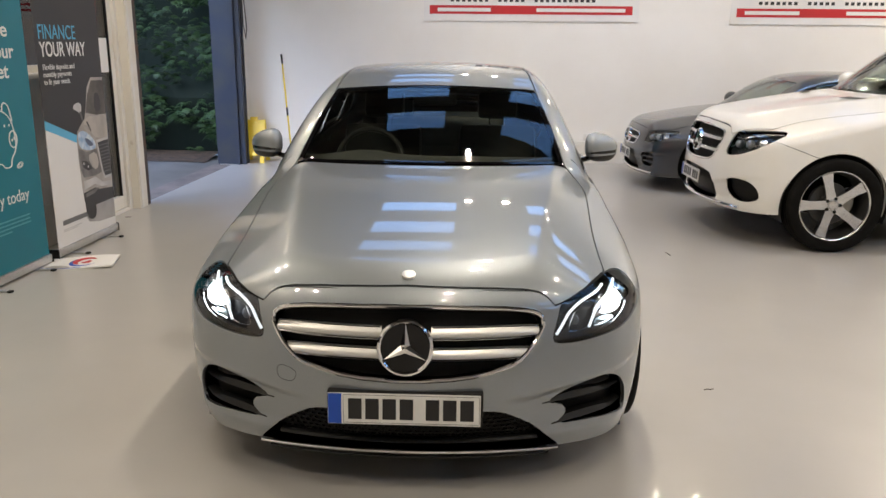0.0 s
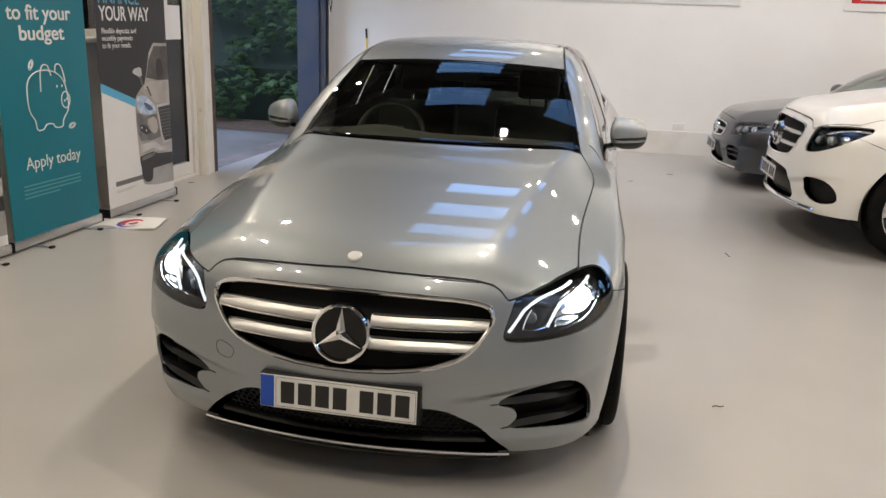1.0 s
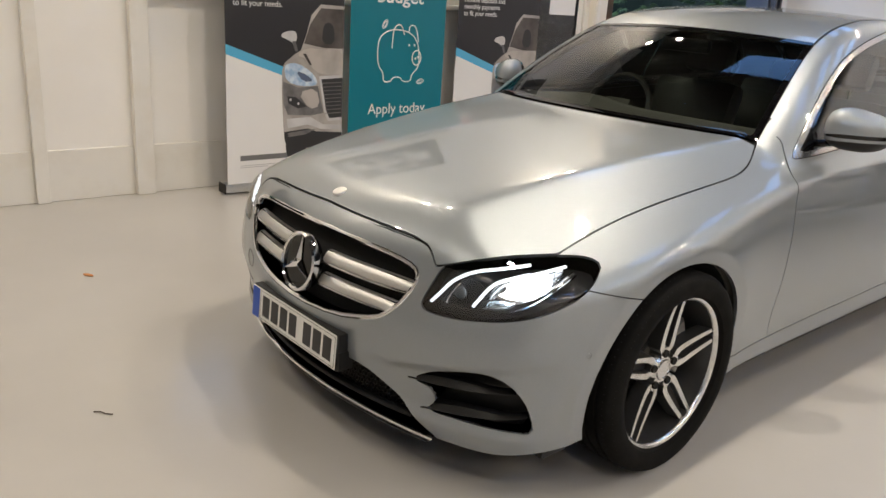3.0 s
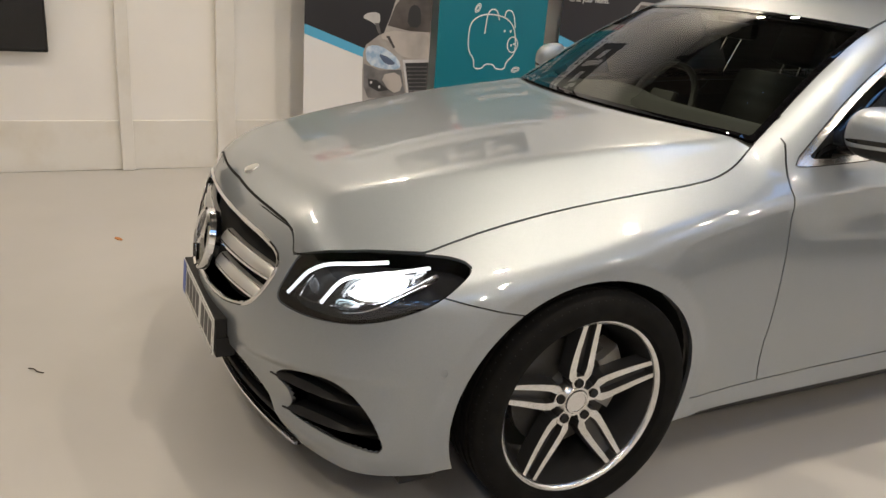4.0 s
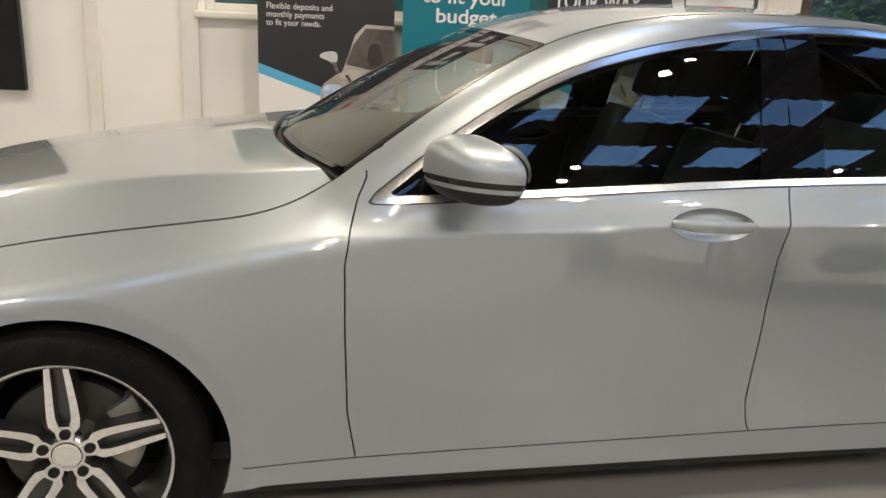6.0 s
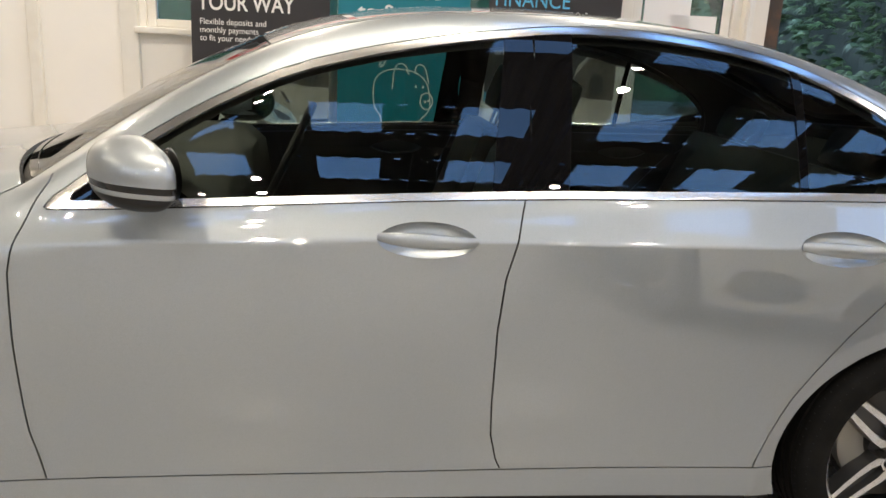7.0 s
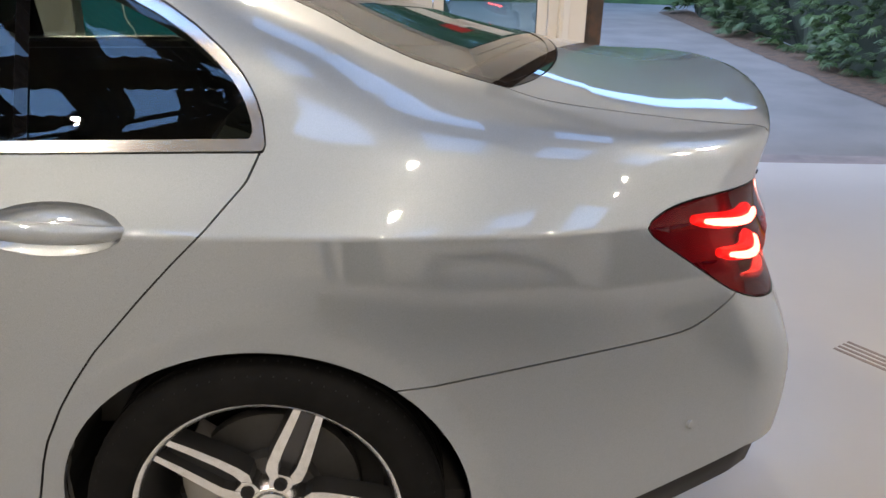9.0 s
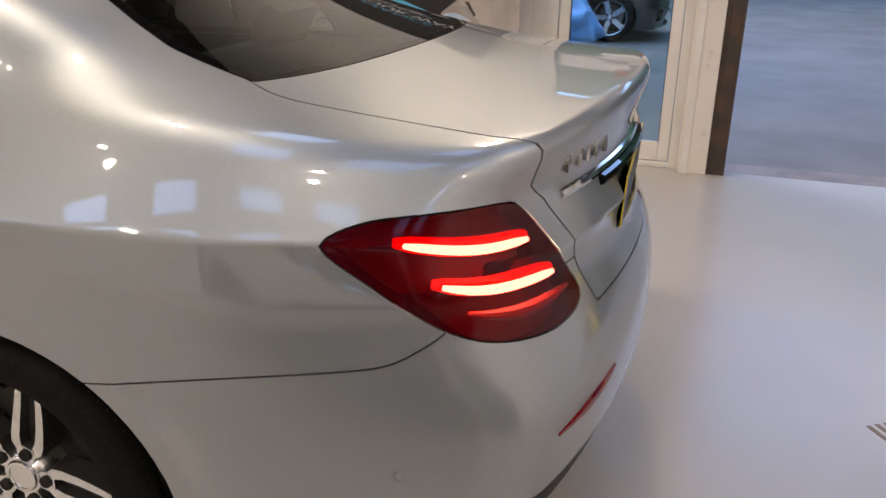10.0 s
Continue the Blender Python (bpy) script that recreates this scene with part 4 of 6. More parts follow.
def lamp_pad(outline, depth, s):
    """A softly domed piece of the lamp that follows the nose, seen from the front corner as the outline (u, z)."""
    bm = bmesh.new()
    ring_ = round_poly(outline, 2)
    cu, cz = sum(p[0] for p in ring_) / len(ring_), sum(p[1] for p in ring_) / len(ring_)
    rings_ = []
    for k, sink in ((1.0, .006), (.92, .001), (.6, -.003)):
        rings_.append([bm.verts.new(mirrored([corner_at(cu + (u - cu) * k, cz + (z - cz) * k, depth + sink)], s)[0]) for u, z in ring_])
    tip = bm.verts.new(mirrored([corner_at(cu, cz, depth - .005)], s)[0])
    n = len(ring_)
    for a, b in zip(rings_, rings_[1:]):
        for i in range(n):
            bm.faces.new((a[i], a[(i + 1) % n], b[(i + 1) % n], b[i]))
    for i in range(n):
        bm.faces.new((rings_[-1][i], rings_[-1][(i + 1) % n], tip))
    bmesh.ops.recalc_face_normals(bm, faces=bm.faces)
    return bm


smooth_path = lambda pts: round_poly(pts, 2, closed=False)
for s in (1, -1):
    hl = part("headlight", sk.mesh("headlight", "lamp_f", BLACK, (s,), -.052, .055), GLOSS_BLACK, car, "lit headlight under a clear cover")
    hl.data.materials[0] = LAMP_INNER
    part("cover", sk.mesh("cover", "lamp_f", CLEAR, (s,), 0, .001), CLEAR, hl)
    for path in (DRL_1, DRL_2):
        part("running_light", tube(mirrored([corner_at(u, z, .020) for u, z in smooth_path(path)], s), .0048, 8), WHITE_GLOW, hl, smooth=True)
    for path in TRIM_LINES:
        part("trim_bar", tube(mirrored([corner_at(u, z, .022) for u, z in smooth_path(path)], s), .0024, 6), CHROME, hl, smooth=True)
    for outline, depth, mat, name in LAMP_PADS:
        part(name, lamp_pad(outline, depth, s), mat, hl, smooth=True)
    c = corner_at(.765, .640, .034)
    turn = Matrix.Translation((c.x * s, c.y, c.z)) @ Vector((s * .35, -1, .05)).normalized().to_track_quat("Z", "Y").to_matrix().to_4x4()
    bm = bmesh.new()
    bmesh.ops.create_uvsphere(bm, u_segments=20, v_segments=12, radius=.020, matrix=turn @ Matrix.Diagonal((1, 1, .3, 1)))
    part("lens", bm, LENS, hl, smooth=True)
    for u0, z0, u1, z1 in ((.86, .612, .98, .634), (1.10, .672, 1.20, .712)):
        pp = [corner_at(u0 + (u1 - u0) * t, z0 + (z1 - z0) * t, .030) for t in np.linspace(0, 1, 6)]
        part("reflector", tube(mirrored(pp, s), .007, 6, flat=.5), REFLECTOR, hl, smooth=True)
# grille
gr = part("grille", sk.mesh("grille", "grille", GAP, depth=-.055, push=.06), GAP, car)
ring = [p for p in round_poly(GRILLE, 1) if p[0] >= 0]
half_ = [nose_at(max(x, 0), z, .004) for x, z in ring]
loop = half_ + [Vector((-p.x, p.y, p.z)) for p in half_[::-1]]
loop = [p for i, p in enumerate(loop) if (p - loop[i - 1]).length > .006]
part("grille_frame", tube(loop, .0075, 8, True), CHROME, gr, "chrome grille frame", smooth=True)
for s in (1, -1):
    for zc, x1, h in ((.621, .455, .019), (.551, .428, .018)):
        bm = bmesh.new()
        rows = []
        for t in np.linspace(0, 1, 14):
            x = .085 + (x1 - .085) * t
            p = nose_at(x, zc, .012)
            taper = 1 - .25 * t ** 6
            rows.append([bm.verts.new((x * s, p.y + a, zc + b * taper)) for a, b in ((.004, -h), (-.004, -h * .55), (-.003, -h * .2), (.006, h * .5), (.016, h), (.03, h), (.03, -h))])
        for a, b in zip(rows, rows[1:]):
            for k in range(7):
                bm.faces.new((a[k], a[(k + 1) % 7], b[(k + 1) % 7], b[k]))
        bm.faces.new(rows[0])
        bm.faces.new(rows[-1][::-1])
        bmesh.ops.recalc_face_normals(bm, faces=bm.faces)
        lv = part("louvre", bm, LOUVRE, gr, "satin silver grille louvre", smooth=True)
        for dz, rr in ((-h * .8, .0034), (h * .95, .0022)):
            pp = [nose_at(.09 + (x1 - .09) * t, zc + dz * (1 - .25 * t ** 6), .009 if dz < 0 else .022) for t in np.linspace(0, 1, 12)]
            part("chrome_line", tube(mirrored(pp, s), rr, 6), CHROME, lv, smooth=True)
# round emblem: a ring round three plain rays
emb = pose(0, .016, .587, 78, 0, 0)
bm = bmesh.new()
lathe(bm, [(0, 0), (0, .090), (-.03, .088)], 48, emb @ pose(0, 0, 0, 0, -90, 0))
eb = part("emblem", bm, GLOSS_BLACK, gr, smooth=True)
bm = bmesh.new()
lathe(bm, [(-.006, .082), (.006, .083), (.011, .088), (.006, .095), (-.012, .097), (-.012, .082)], 56, emb @ pose(0, 0, 0, 0, -90, 0))
part("ring", bm, CHROME, eb, smooth=True)
for k in range(3):
    bm = bmesh.new()
    t = [bm.verts.new(v) for v in ((0, .084, .004), (.0155, .009, .004), (0, -.004, .004), (-.0155, .009, .004), (0, .012, .013))]
    for i in range(4):
        bm.faces.new((t[i], t[(i + 1) % 4], t[4]))
    bmesh.ops.transform(bm, matrix=emb @ pose(0, 0, 0, 0, 0, 120 * k), verts=bm.verts)
    bmesh.ops.recalc_face_normals(bm, faces=bm.faces)
    part("ray", bm, CHROME, eb)
# small badge on the bonnet
bp = along(body, (0, .165, .5), (0, 0, 1))
bm = bmesh.new()
lathe(bm, [(.004, 0), (.004, .018), (.003, .0235), (-.004, .026)], 32, pose(0, .165, bp[2], 20, 0, 0) @ pose(0, 0, 0, 0, -90, 0))
bd = part("badge", bm, LOUVRE, big["bonnet"], "small round chrome badge", smooth=True)
bm = bmesh.new()
lathe(bm, [(.0052, 0), (.0050, .017)], 32, pose(0, .165, bp[2], 20, 0, 0) @ pose(0, 0, 0, 0, -90, 0))
part("badge_face", bm, LOUVRE, bd)
# lower intake, its lip and side vents
it = part("lower_intake", sk.mesh("lower_intake", "intake", BLACK, depth=-.07, push=.075), BLACK, car)
part("intake_bar", tube([(x, nose_at(abs(x), .215).y + .03, .215 + .0 * x) for x in np.linspace(-.46, .46, 21)], .016, 8, flat=.6), BLACK, it, smooth=True)
vs_, fs_ = [], []
for row in range(7):
    for c in range(-19, 20):
        x, z = c * .024 + (.012 if row % 2 else 0), .235 + row * .0165
        if abs(x) < .50 - (z - .16) * .75:
            y, k0 = nose_at(abs(x), z).y + .045, len(vs_)
            for r_, dy in ((.0115, 0), (.009, 0), (.009, .012)):
                vs_ += [(x + r_ * math.cos(a), y + dy, z + r_ * .8 * math.sin(a)) for a in [math.pi / 6 + k * math.pi / 3 for k in range(6)]]
            for k in range(6):
                j = (k + 1) % 6
                fs_ += [(k0 + k, k0 + j, k0 + 6 + j, k0 + 6 + k), (k0 + 6 + k, k0 + 6 + j, k0 + 12 + j, k0 + 12 + k)]
part("intake_mesh", mesh_of("intake_mesh", vs_, fs_, BLACK), BLACK, it)
part("lip_strip", tube([(x, nose_at(abs(x), .175).y - .004, .163 + .012 * (1 - (x / .54) ** 2)) for x in np.linspace(-.54, .54, 31)], .0065, 8), CHROME, car, "chrome strip along the lower lip", smooth=True)
part("splitter", tube([(x, nose_at(abs(x), .175).y + .035, .142 + .010 * (1 - (x / .6) ** 2)) for x in np.linspace(-.50, .50, 31)], .030, 8, flat=.5), BLACK, car, smooth=True)
for s in (1, -1):
    ve = part("side_vent", sk.mesh("side_vent", "vent", BLACK, (s,), -.055, .06), BLACK, car)
    for a, b, z0, z1 in ((.575, 1.02, .357, .380), (.635, 1.075, .268, .302)):
        rows, bm = [], bmesh.new()
        for t in np.linspace(0, 1, 10):
            u, z = a + (b - a) * t, z0 + (z1 - z0) * t ** .8
            p, q = corner_at(u, z, -.004 + .02 * t ** 2), corner_at(u, z, .05)
            w = .004 + .016 * math.sin(math.pi * min(t * 1.2 + .05, 1)) ** .7
            rows.append([bm.verts.new((v.x * s, v.y, v.z + d)) for v, d in ((p, 0), (p + (q - p) * .25, w), (q, w * .8), (q, -w * .5), (p + (q - p) * .2, -w * .4))])
        for m, n in zip(rows, rows[1:]):
            for k in range(5):
                bm.faces.new((m[k], m[(k + 1) % 5], n[(k + 1) % 5], n[k]))
        bm.faces.new(rows[0])
        bm.faces.new(rows[-1][::-1])
        bmesh.ops.recalc_face_normals(bm, faces=bm.faces)
        part("fin", bm, BLACK, ve, smooth=True)
# parking sensors and towing-eye cover
for s in (1, -1):
    for c, way in ((Vector((.862, .418, .499)), Vector((1, -.45, 0))), (Vector((.823, 4.575, .512)), Vector((1, .5, 0)))):
        p = Vector(along(body, (.3, c.y, c.z), (1, 0, 0)))
        turn = Matrix.Translation((p.x * s, p.y, p.z)) @ Vector((way.x * s, way.y, 0)).normalized().to_track_quat("X", "Z").to_matrix().to_4x4()
        bm = bmesh.new()
        lathe(bm, [(.001, 0), (.0012, .0075), (-.001, .0085), (-.001, .0095), (.0006, .0105), (-.004, .0115)], 20, turn)
        part("parking_sensor", bm, PAINT, car, smooth=True)
tow = [nose_at(.0 + abs(x), z, -.0004) for x, z in round_poly([(.452, .50), (.452, .446), (.40, .436), (.383, .455), (.383, .482)], 2)]
part("towing_cover_edge", tube([(-p.x, p.y, p.z) for p in tow], .0009, 5, True), GAP, car)


def number_plate(parent, m, back, bars=7):
    """520 x 111 mm, in the local x-z plane facing -y; the characters are plain bars."""
    bm = boxes(((-.26, -.004, -.0555), (.26, 0, .0555)), bevel=.0015)
    bmesh.ops.transform(bm, matrix=m, verts=bm.verts)
    pl = part("number_plate", bm, back, parent, "number plate with dark bars for characters")
    bm = boxes(((-.2585, -.0050, -.0535), (-.213, -.0041, .0535)))
    bmesh.ops.transform(bm, matrix=m, verts=bm.verts)
    part("blue_strip", bm, PLATE_BLUE, pl)
    bm = boxes(((-.207, -.0048, -.050), (.2565, -.0041, -.0488)), ((-.207, -.0048, .0488), (.2565, -.0041, .050)), ((-.207, -.0048, -.0488), (-.2058, -.0041, .0488)), ((.2553, -.0048, -.0488), (.2565, -.0041, .0488)))
    bmesh.ops.transform(bm, matrix=m, verts=bm.verts)
    part("edge_line", bm, INK, pl)
    for k in range(bars):
        x = -.190 + k * .0585 + (.030 if k > 3 else 0)
        bm = boxes(((x, -.0050, -.037), (x + .046, -.0041, .037)), bevel=.0004)
        bmesh.ops.transform(bm, matrix=m, verts=bm.verts)
        part("bar", bm, INK, pl)
    return pl


part("plate_holder", boxes(((-.266, -.004, .312), (.266, .05, .372)), ((-.266, -.004, .372), (.266, .03, .432)), bevel=.004), BLACK, car)
number_plate(car, pose(-.003, -.006, .373, -4, 0, 0), PLATE_WHITE)
# door mirrors
for s in (1, -1):
    el, az = np.linspace(-90, 90, 41), np.linspace(0, 360, 65)
    V, Q = [], []
    for e in np.radians(el):
        for a in np.radians(az[:-1]):
            x, y, z = math.cos(e) * math.cos(a), math.cos(e) * math.sin(a), math.sin(e)
            k = (abs(x) ** 2.6 + abs(y) ** 2.6 + abs(z) ** 2.6) ** (-1 / 2.6)
            x, y, z = x * k, y * k, z * k
            yy = y * .105 if y < 0 else y * .062
            V.append((.897 + x * .092, 1.808 + yy + .055 * x, 1.050 + z * ((.072 - .020 * x) if z > 0 else .076) - .004 * x))
    V = np.array(V)
    for i in range(40):
        for j in range(64):
            Q.append([i * 64 + j, i * 64 + (j + 1) % 64, (i + 1) * 64 + (j + 1) % 64, (i + 1) * 64 + j])
    G = V.reshape(41, 64, 3)
    N = np.cross(np.roll(G, -1, 1) - np.roll(G, 1, 1), np.gradient(G, axis=0)).reshape(-1, 3)
    N[:64], N[-64:] = (0, 0, -1), (0, 0, 1)
    N /= np.linalg.norm(N, axis=1)[:, None]
    ms = Skin(V, N, Q, "cap")
    ms.cut("cap", lambda x, y, z: y - 1.862 - .056 * (x - .897) / .092, "cap", "rim")
    slope = lambda x, y, z: z - (1.012 + .045 * (x - .897)) - .05 * (1.80 - y)
    ms.cut("cap", lambda x, y, z: -(slope(x, y, z) + .002), "cap", "base")
    ms.cut("cap", lambda x, y, z: np.abs(slope(x, y, z) - .016) - .0075 * np.clip((x - .79) / .08, 0, 1), "lamp", "cap")
    mr = part("door_mirror", ms.mesh("door_mirror", "cap", PAINT, (s,), .004), PAINT, car, "silver door mirror with black base")
    part("indicator", ms.mesh("indicator", "lamp", GLOSS_BLACK, (s,), 0, .001), GLOSS_BLACK, mr)
    part("mirror_base", ms.mesh("mirror_base", "base", BLACK, (s,), 0), BLACK, mr)
    part("mirror_rim", ms.mesh("mirror_rim", "rim", BLACK, (s,), 0), BLACK, mr)
    bm = bmesh.new()
    bmesh.ops.create_circle(bm, cap_ends=True, segments=40, radius=1, matrix=Matrix.Translation((s * .897, 1.8735, 1.052)) @ Matrix.Rotation(s * .5, 4, "Z") @ Matrix.Rotation(math.pi / 2, 4, "X") @ Matrix.Diagonal((.076, .058, 1, 1)))
    part("mirror_glass", bm, MIRROR, mr)
    part("mirror_arm", tube([(s * .74, 1.73, .985), (s * .80, 1.745, .990), (s * .84, 1.765, 1.0), (s * .88, 1.785, 1.01)], [.026, .022, .024, .03], 10, flat=.6), GLOSS_BLACK, mr, smooth=True)
# ---- tail of the saloon ----
TAIL_LENS = shader("tail_lens", (.075, .001, .004), .05, spec=.5)
_tn = TAIL_LENS.node_tree
_tt, _tm = _tn.nodes.new("ShaderNodeBsdfTransparent"), _tn.nodes.new("ShaderNodeMixShader")
_tt.inputs[0].default_value, _tm.inputs[0].default_value = (.95, .09, .08, 1), .45
_tn.links.new(_tt.outputs[0], _tm.inputs[1])
_tn.links.new(_tn.nodes["Principled BSDF"].outputs[0], _tm.inputs[2])
_tn.links.new(_tm.outputs[0], _tn.nodes["Material Output"].inputs[0])
REVERSING = shader("reversing_lens", (.42, .20, .19), .25, spec=.6)
TAIL_DARK = shader("tail_housing", (.06, .003, .004), .35)
for s in (1, -1):
    tl = part("tail_lamp", sk.mesh("tail_lamp", "lamp_r", TAIL_DARK, (s,), -.050, .054), TAIL_DARK, car, "lit red tail lamp")
    part("lamp_back", sk.mesh("lamp_back", "lamp_r", CABIN, (s,), 0, .060), CABIN, tl)
    part("lens", sk.mesh("lens", "lamp_r", TAIL_LENS, (s,), 0, .001), TAIL_LENS, tl)
    for w0, z0, w1, z1, dip in ((.165, .899, .495, .868, -.004), (.236, .832, .592, .790, -.004)):
        pp = [rear_corner_at(w0 + (w1 - w0) * t, z0 + (z1 - z0) * t + dip * math.sin(math.pi * t), .016) for t in np.linspace(0, 1, 12)]
        part("light_bar", tube(mirrored(pp, s), [.0085 * (.55 + .45 * math.sin(math.pi * t) ** .4) for t in np.linspace(0, 1, 12)], 8), HOT_GLOW, tl, smooth=True)
        pp = [rear_corner_at(w0 - .012 + (w1 - w0 + .024) * t, z0 + (z1 - z0) * t + dip * math.sin(math.pi * t), .034) for t in np.linspace(0, 1, 12)]
        part("glow_sleeve", tube(mirrored(pp, s), [.017 * (.5 + .5 * math.sin(math.pi * t) ** .4) for t in np.linspace(0, 1, 12)], 8), RED_GLOW, tl, smooth=True)
    pp = [rear_corner_at(.295 + .36 * t, .782 - .032 * t - .012 * math.sin(math.pi * t), .018) for t in np.linspace(0, 1, 10)]
    part("reversing_lens", tube(mirrored(pp, s), [.004 + .009 * math.sin(math.pi * t) for t in np.linspace(0, 1, 10)], 8), REVERSING, tl, smooth=True)
    # reflector strip and lower skirt of the rear bumper
    pp = [Vector(along(body, (.2, 4.4, z), (x - .2, y - 4.4, 0))) for x, y, z in [(.705 - .25 * t, 4.815 + .072 * t, .548 + .012 * t * t) for t in np.linspace(0, 1, 8)]]
    part("reflector", tube(mirrored(pp, s), [.0015 + .0075 * math.sin(math.pi * (.08 + .84 * t)) for t in np.linspace(0, 1, 8)], 8), RED_LENS, big["bumper_r"], "red reflector strip", smooth=True)
boot = big["boot_lid"]
rear_at = lambda x, z, d=0.0: Vector(along(body, (x, 4.3, z), (0, 1, 0))) + Vector((0, d, 0))
part("handle_strip", tube([(x, rear_at(abs(x), .928).y - .002, .928 - .02 * abs(x)) for x in np.linspace(-.52, .52, 25)], .011, 8), CHROME, boot, "chrome strip across the boot lid", smooth=True)
part("handle_cover", tube([(x, rear_at(abs(x), .90).y + .002, .905) for x in np.linspace(-.36, .36, 17)], .012, 8), GLOSS_BLACK, boot, smooth=True)
part("plate_recess", sk.mesh("plate_recess", "recess", PAINT, depth=-.030, push=.033), PAINT, boot)
pm = pose(0, 4.862, .830, 3, 0, 180)
number_plate(boot, pm, PLATE_YELLOW)
for k in range(5):
    x = .50 - k * .036 - (.014 if k > 0 else 0) - (.010 if k > 3 else 0)
    p = rear_at(x, .972)
    bm = boxes(((x - .013, p.y - .004, .956), (x + .013, p.y + .004, .989)), bevel=.001)
    part("badge_bar", bm, CHROME, boot, "small chrome badge")
pts_ = []
for a in np.linspace(0, math.pi / 2, 26):
    w = np.array((math.cos(a), math.sin(a), 0))
    p = along(body, (0, 4.05, .42), w)
    z = float(low_edge(np.array([p[1]]))[0]) + .012
    p = along(body, (0, 4.05, z), w)
    pts_.append(p)
for s in (1, -1):
    bm = bmesh.new()
    rows = [[bm.verts.new((p[0] * s * k, 4.05 + (p[1] - 4.05) * k, z)) for k, z in ((.972, p[2] + .012), (.972, p[2] - .05), (.962, max(p[2] - .10, .20)), (.90, max(p[2] - .16, .18)))] for p in pts_]
    for a, b in zip(rows, rows[1:]):
        for k in range(3):
            bm.faces.new((a[k], a[k + 1], b[k + 1], b[k]))
    bmesh.ops.recalc_face_normals(bm, faces=bm.faces)
    part("rear_skirt", bm, BLACK, car, smooth=True)
    part("skirt_strip", tube([(p[0] * s * .974, 4.05 + (p[1] - 4.05) * .974, p[2] - .040) for p in pts_[13:]], .0055, 6), CHROME, car, "chrome strip on the rear skirt", smooth=True)

# ---- inside of the saloon ----
bm = bmesh.new()
prof = [(1.42, .93), (1.55, .985), (1.72, .995), (1.84, .985), (1.90, .93), (1.92, .80), (1.90, .60)]
rows = []
for x in np.linspace(-.70, .70, 15):
    hump = .03 * math.exp(-((x + .37) / .16) ** 2)
    rows.append([bm.verts.new((x, y, z + (hump if 1.6 < y < 1.91 else 0))) for y, z in prof])
for a, b in zip(rows, rows[1:]):
    for k in range(len(prof) - 1):
        bm.faces.new((a[k], b[k], b[k + 1], a[k + 1]))
part("dashboard", bm, CABIN, car, smooth=True)
sw = Matrix.Translation((-.37, 2.03, .93)) @ Matrix.Rotation(radians(65), 4, "X")
wheel_rim = part("steering_wheel", tube([sw @ Vector((.185 * math.cos(a), .185 * math.sin(a), 0)) for a in np.linspace(0, 2 * math.pi, 33)[:-1]], .015, 8, True), LEATHER, car, smooth=True)
bm = bmesh.new()
for a, b in (((-.17, -.02, -.012), (.17, .02, .008)), ((-.02, -.17, -.012), (.02, .0, .008)), ((-.07, -.06, -.02), (.07, .06, .014))):
    box(bm, a, b, .006, sw)
part("spokes", bm, CABIN, wheel_rim)


def cushion(lo, hi, m, r=.05):
    bm = bmesh.new()
    box(bm, lo, hi, r, m)
    return bm


for x in (-.37, .37):
    seat = part("seat", cushion((x - .25, 2.05, .38), (x + .25, 2.58, .56), Matrix(), .06), LEATHER, car, "black leather front seat", smooth=True)
    lean = Matrix.Translation((x, 2.56, .50)) @ Matrix.Rotation(radians(-20), 4, "X")
    part("backrest", cushion((-.25, -.06, 0), (.25, .07, .60), lean, .055), LEATHER, seat, smooth=True)
    part("headrest", cushion((-.13, -.03, .65), (.13, .06, .83), lean, .04), LEATHER, seat, smooth=True)
    for d in (-.05, .05):
        part("headrest_post", tube([lean @ Vector((d, .02, .58)), lean @ Vector((d, .02, .68))], .006, 6), CHROME, seat)
rs = part("rear_seat", cushion((-.65, 3.0, .38), (.65, 3.5, .55), Matrix(), .06), LEATHER, car, "black leather rear bench", smooth=True)
lean = Matrix.Translation((0, 3.50, .48)) @ Matrix.Rotation(radians(-24), 4, "X")
part("backrest", cushion((-.65, -.06, 0), (.65, .08, .60), lean, .055), LEATHER, rs, smooth=True)
for x in (-.38, .38):
    part("headrest", cushion((x - .13, -.03, .60), (x + .13, .06, .74), lean, .04), LEATHER, rs, smooth=True)
part("parcel_shelf", boxes(((-.62, 3.70, 1.0), (.62, 4.24, 1.03)), bevel=.01), BLACK, car)
part("rear_view_mirror", cushion((-.12, 1.98, 1.245), (.12, 2.02, 1.305), Matrix(), .015), BLACK, car, smooth=True)
part("cabin_floor", boxes(((-.72, 1.5, .23), (.72, 4.6, .27))), CABIN, car)


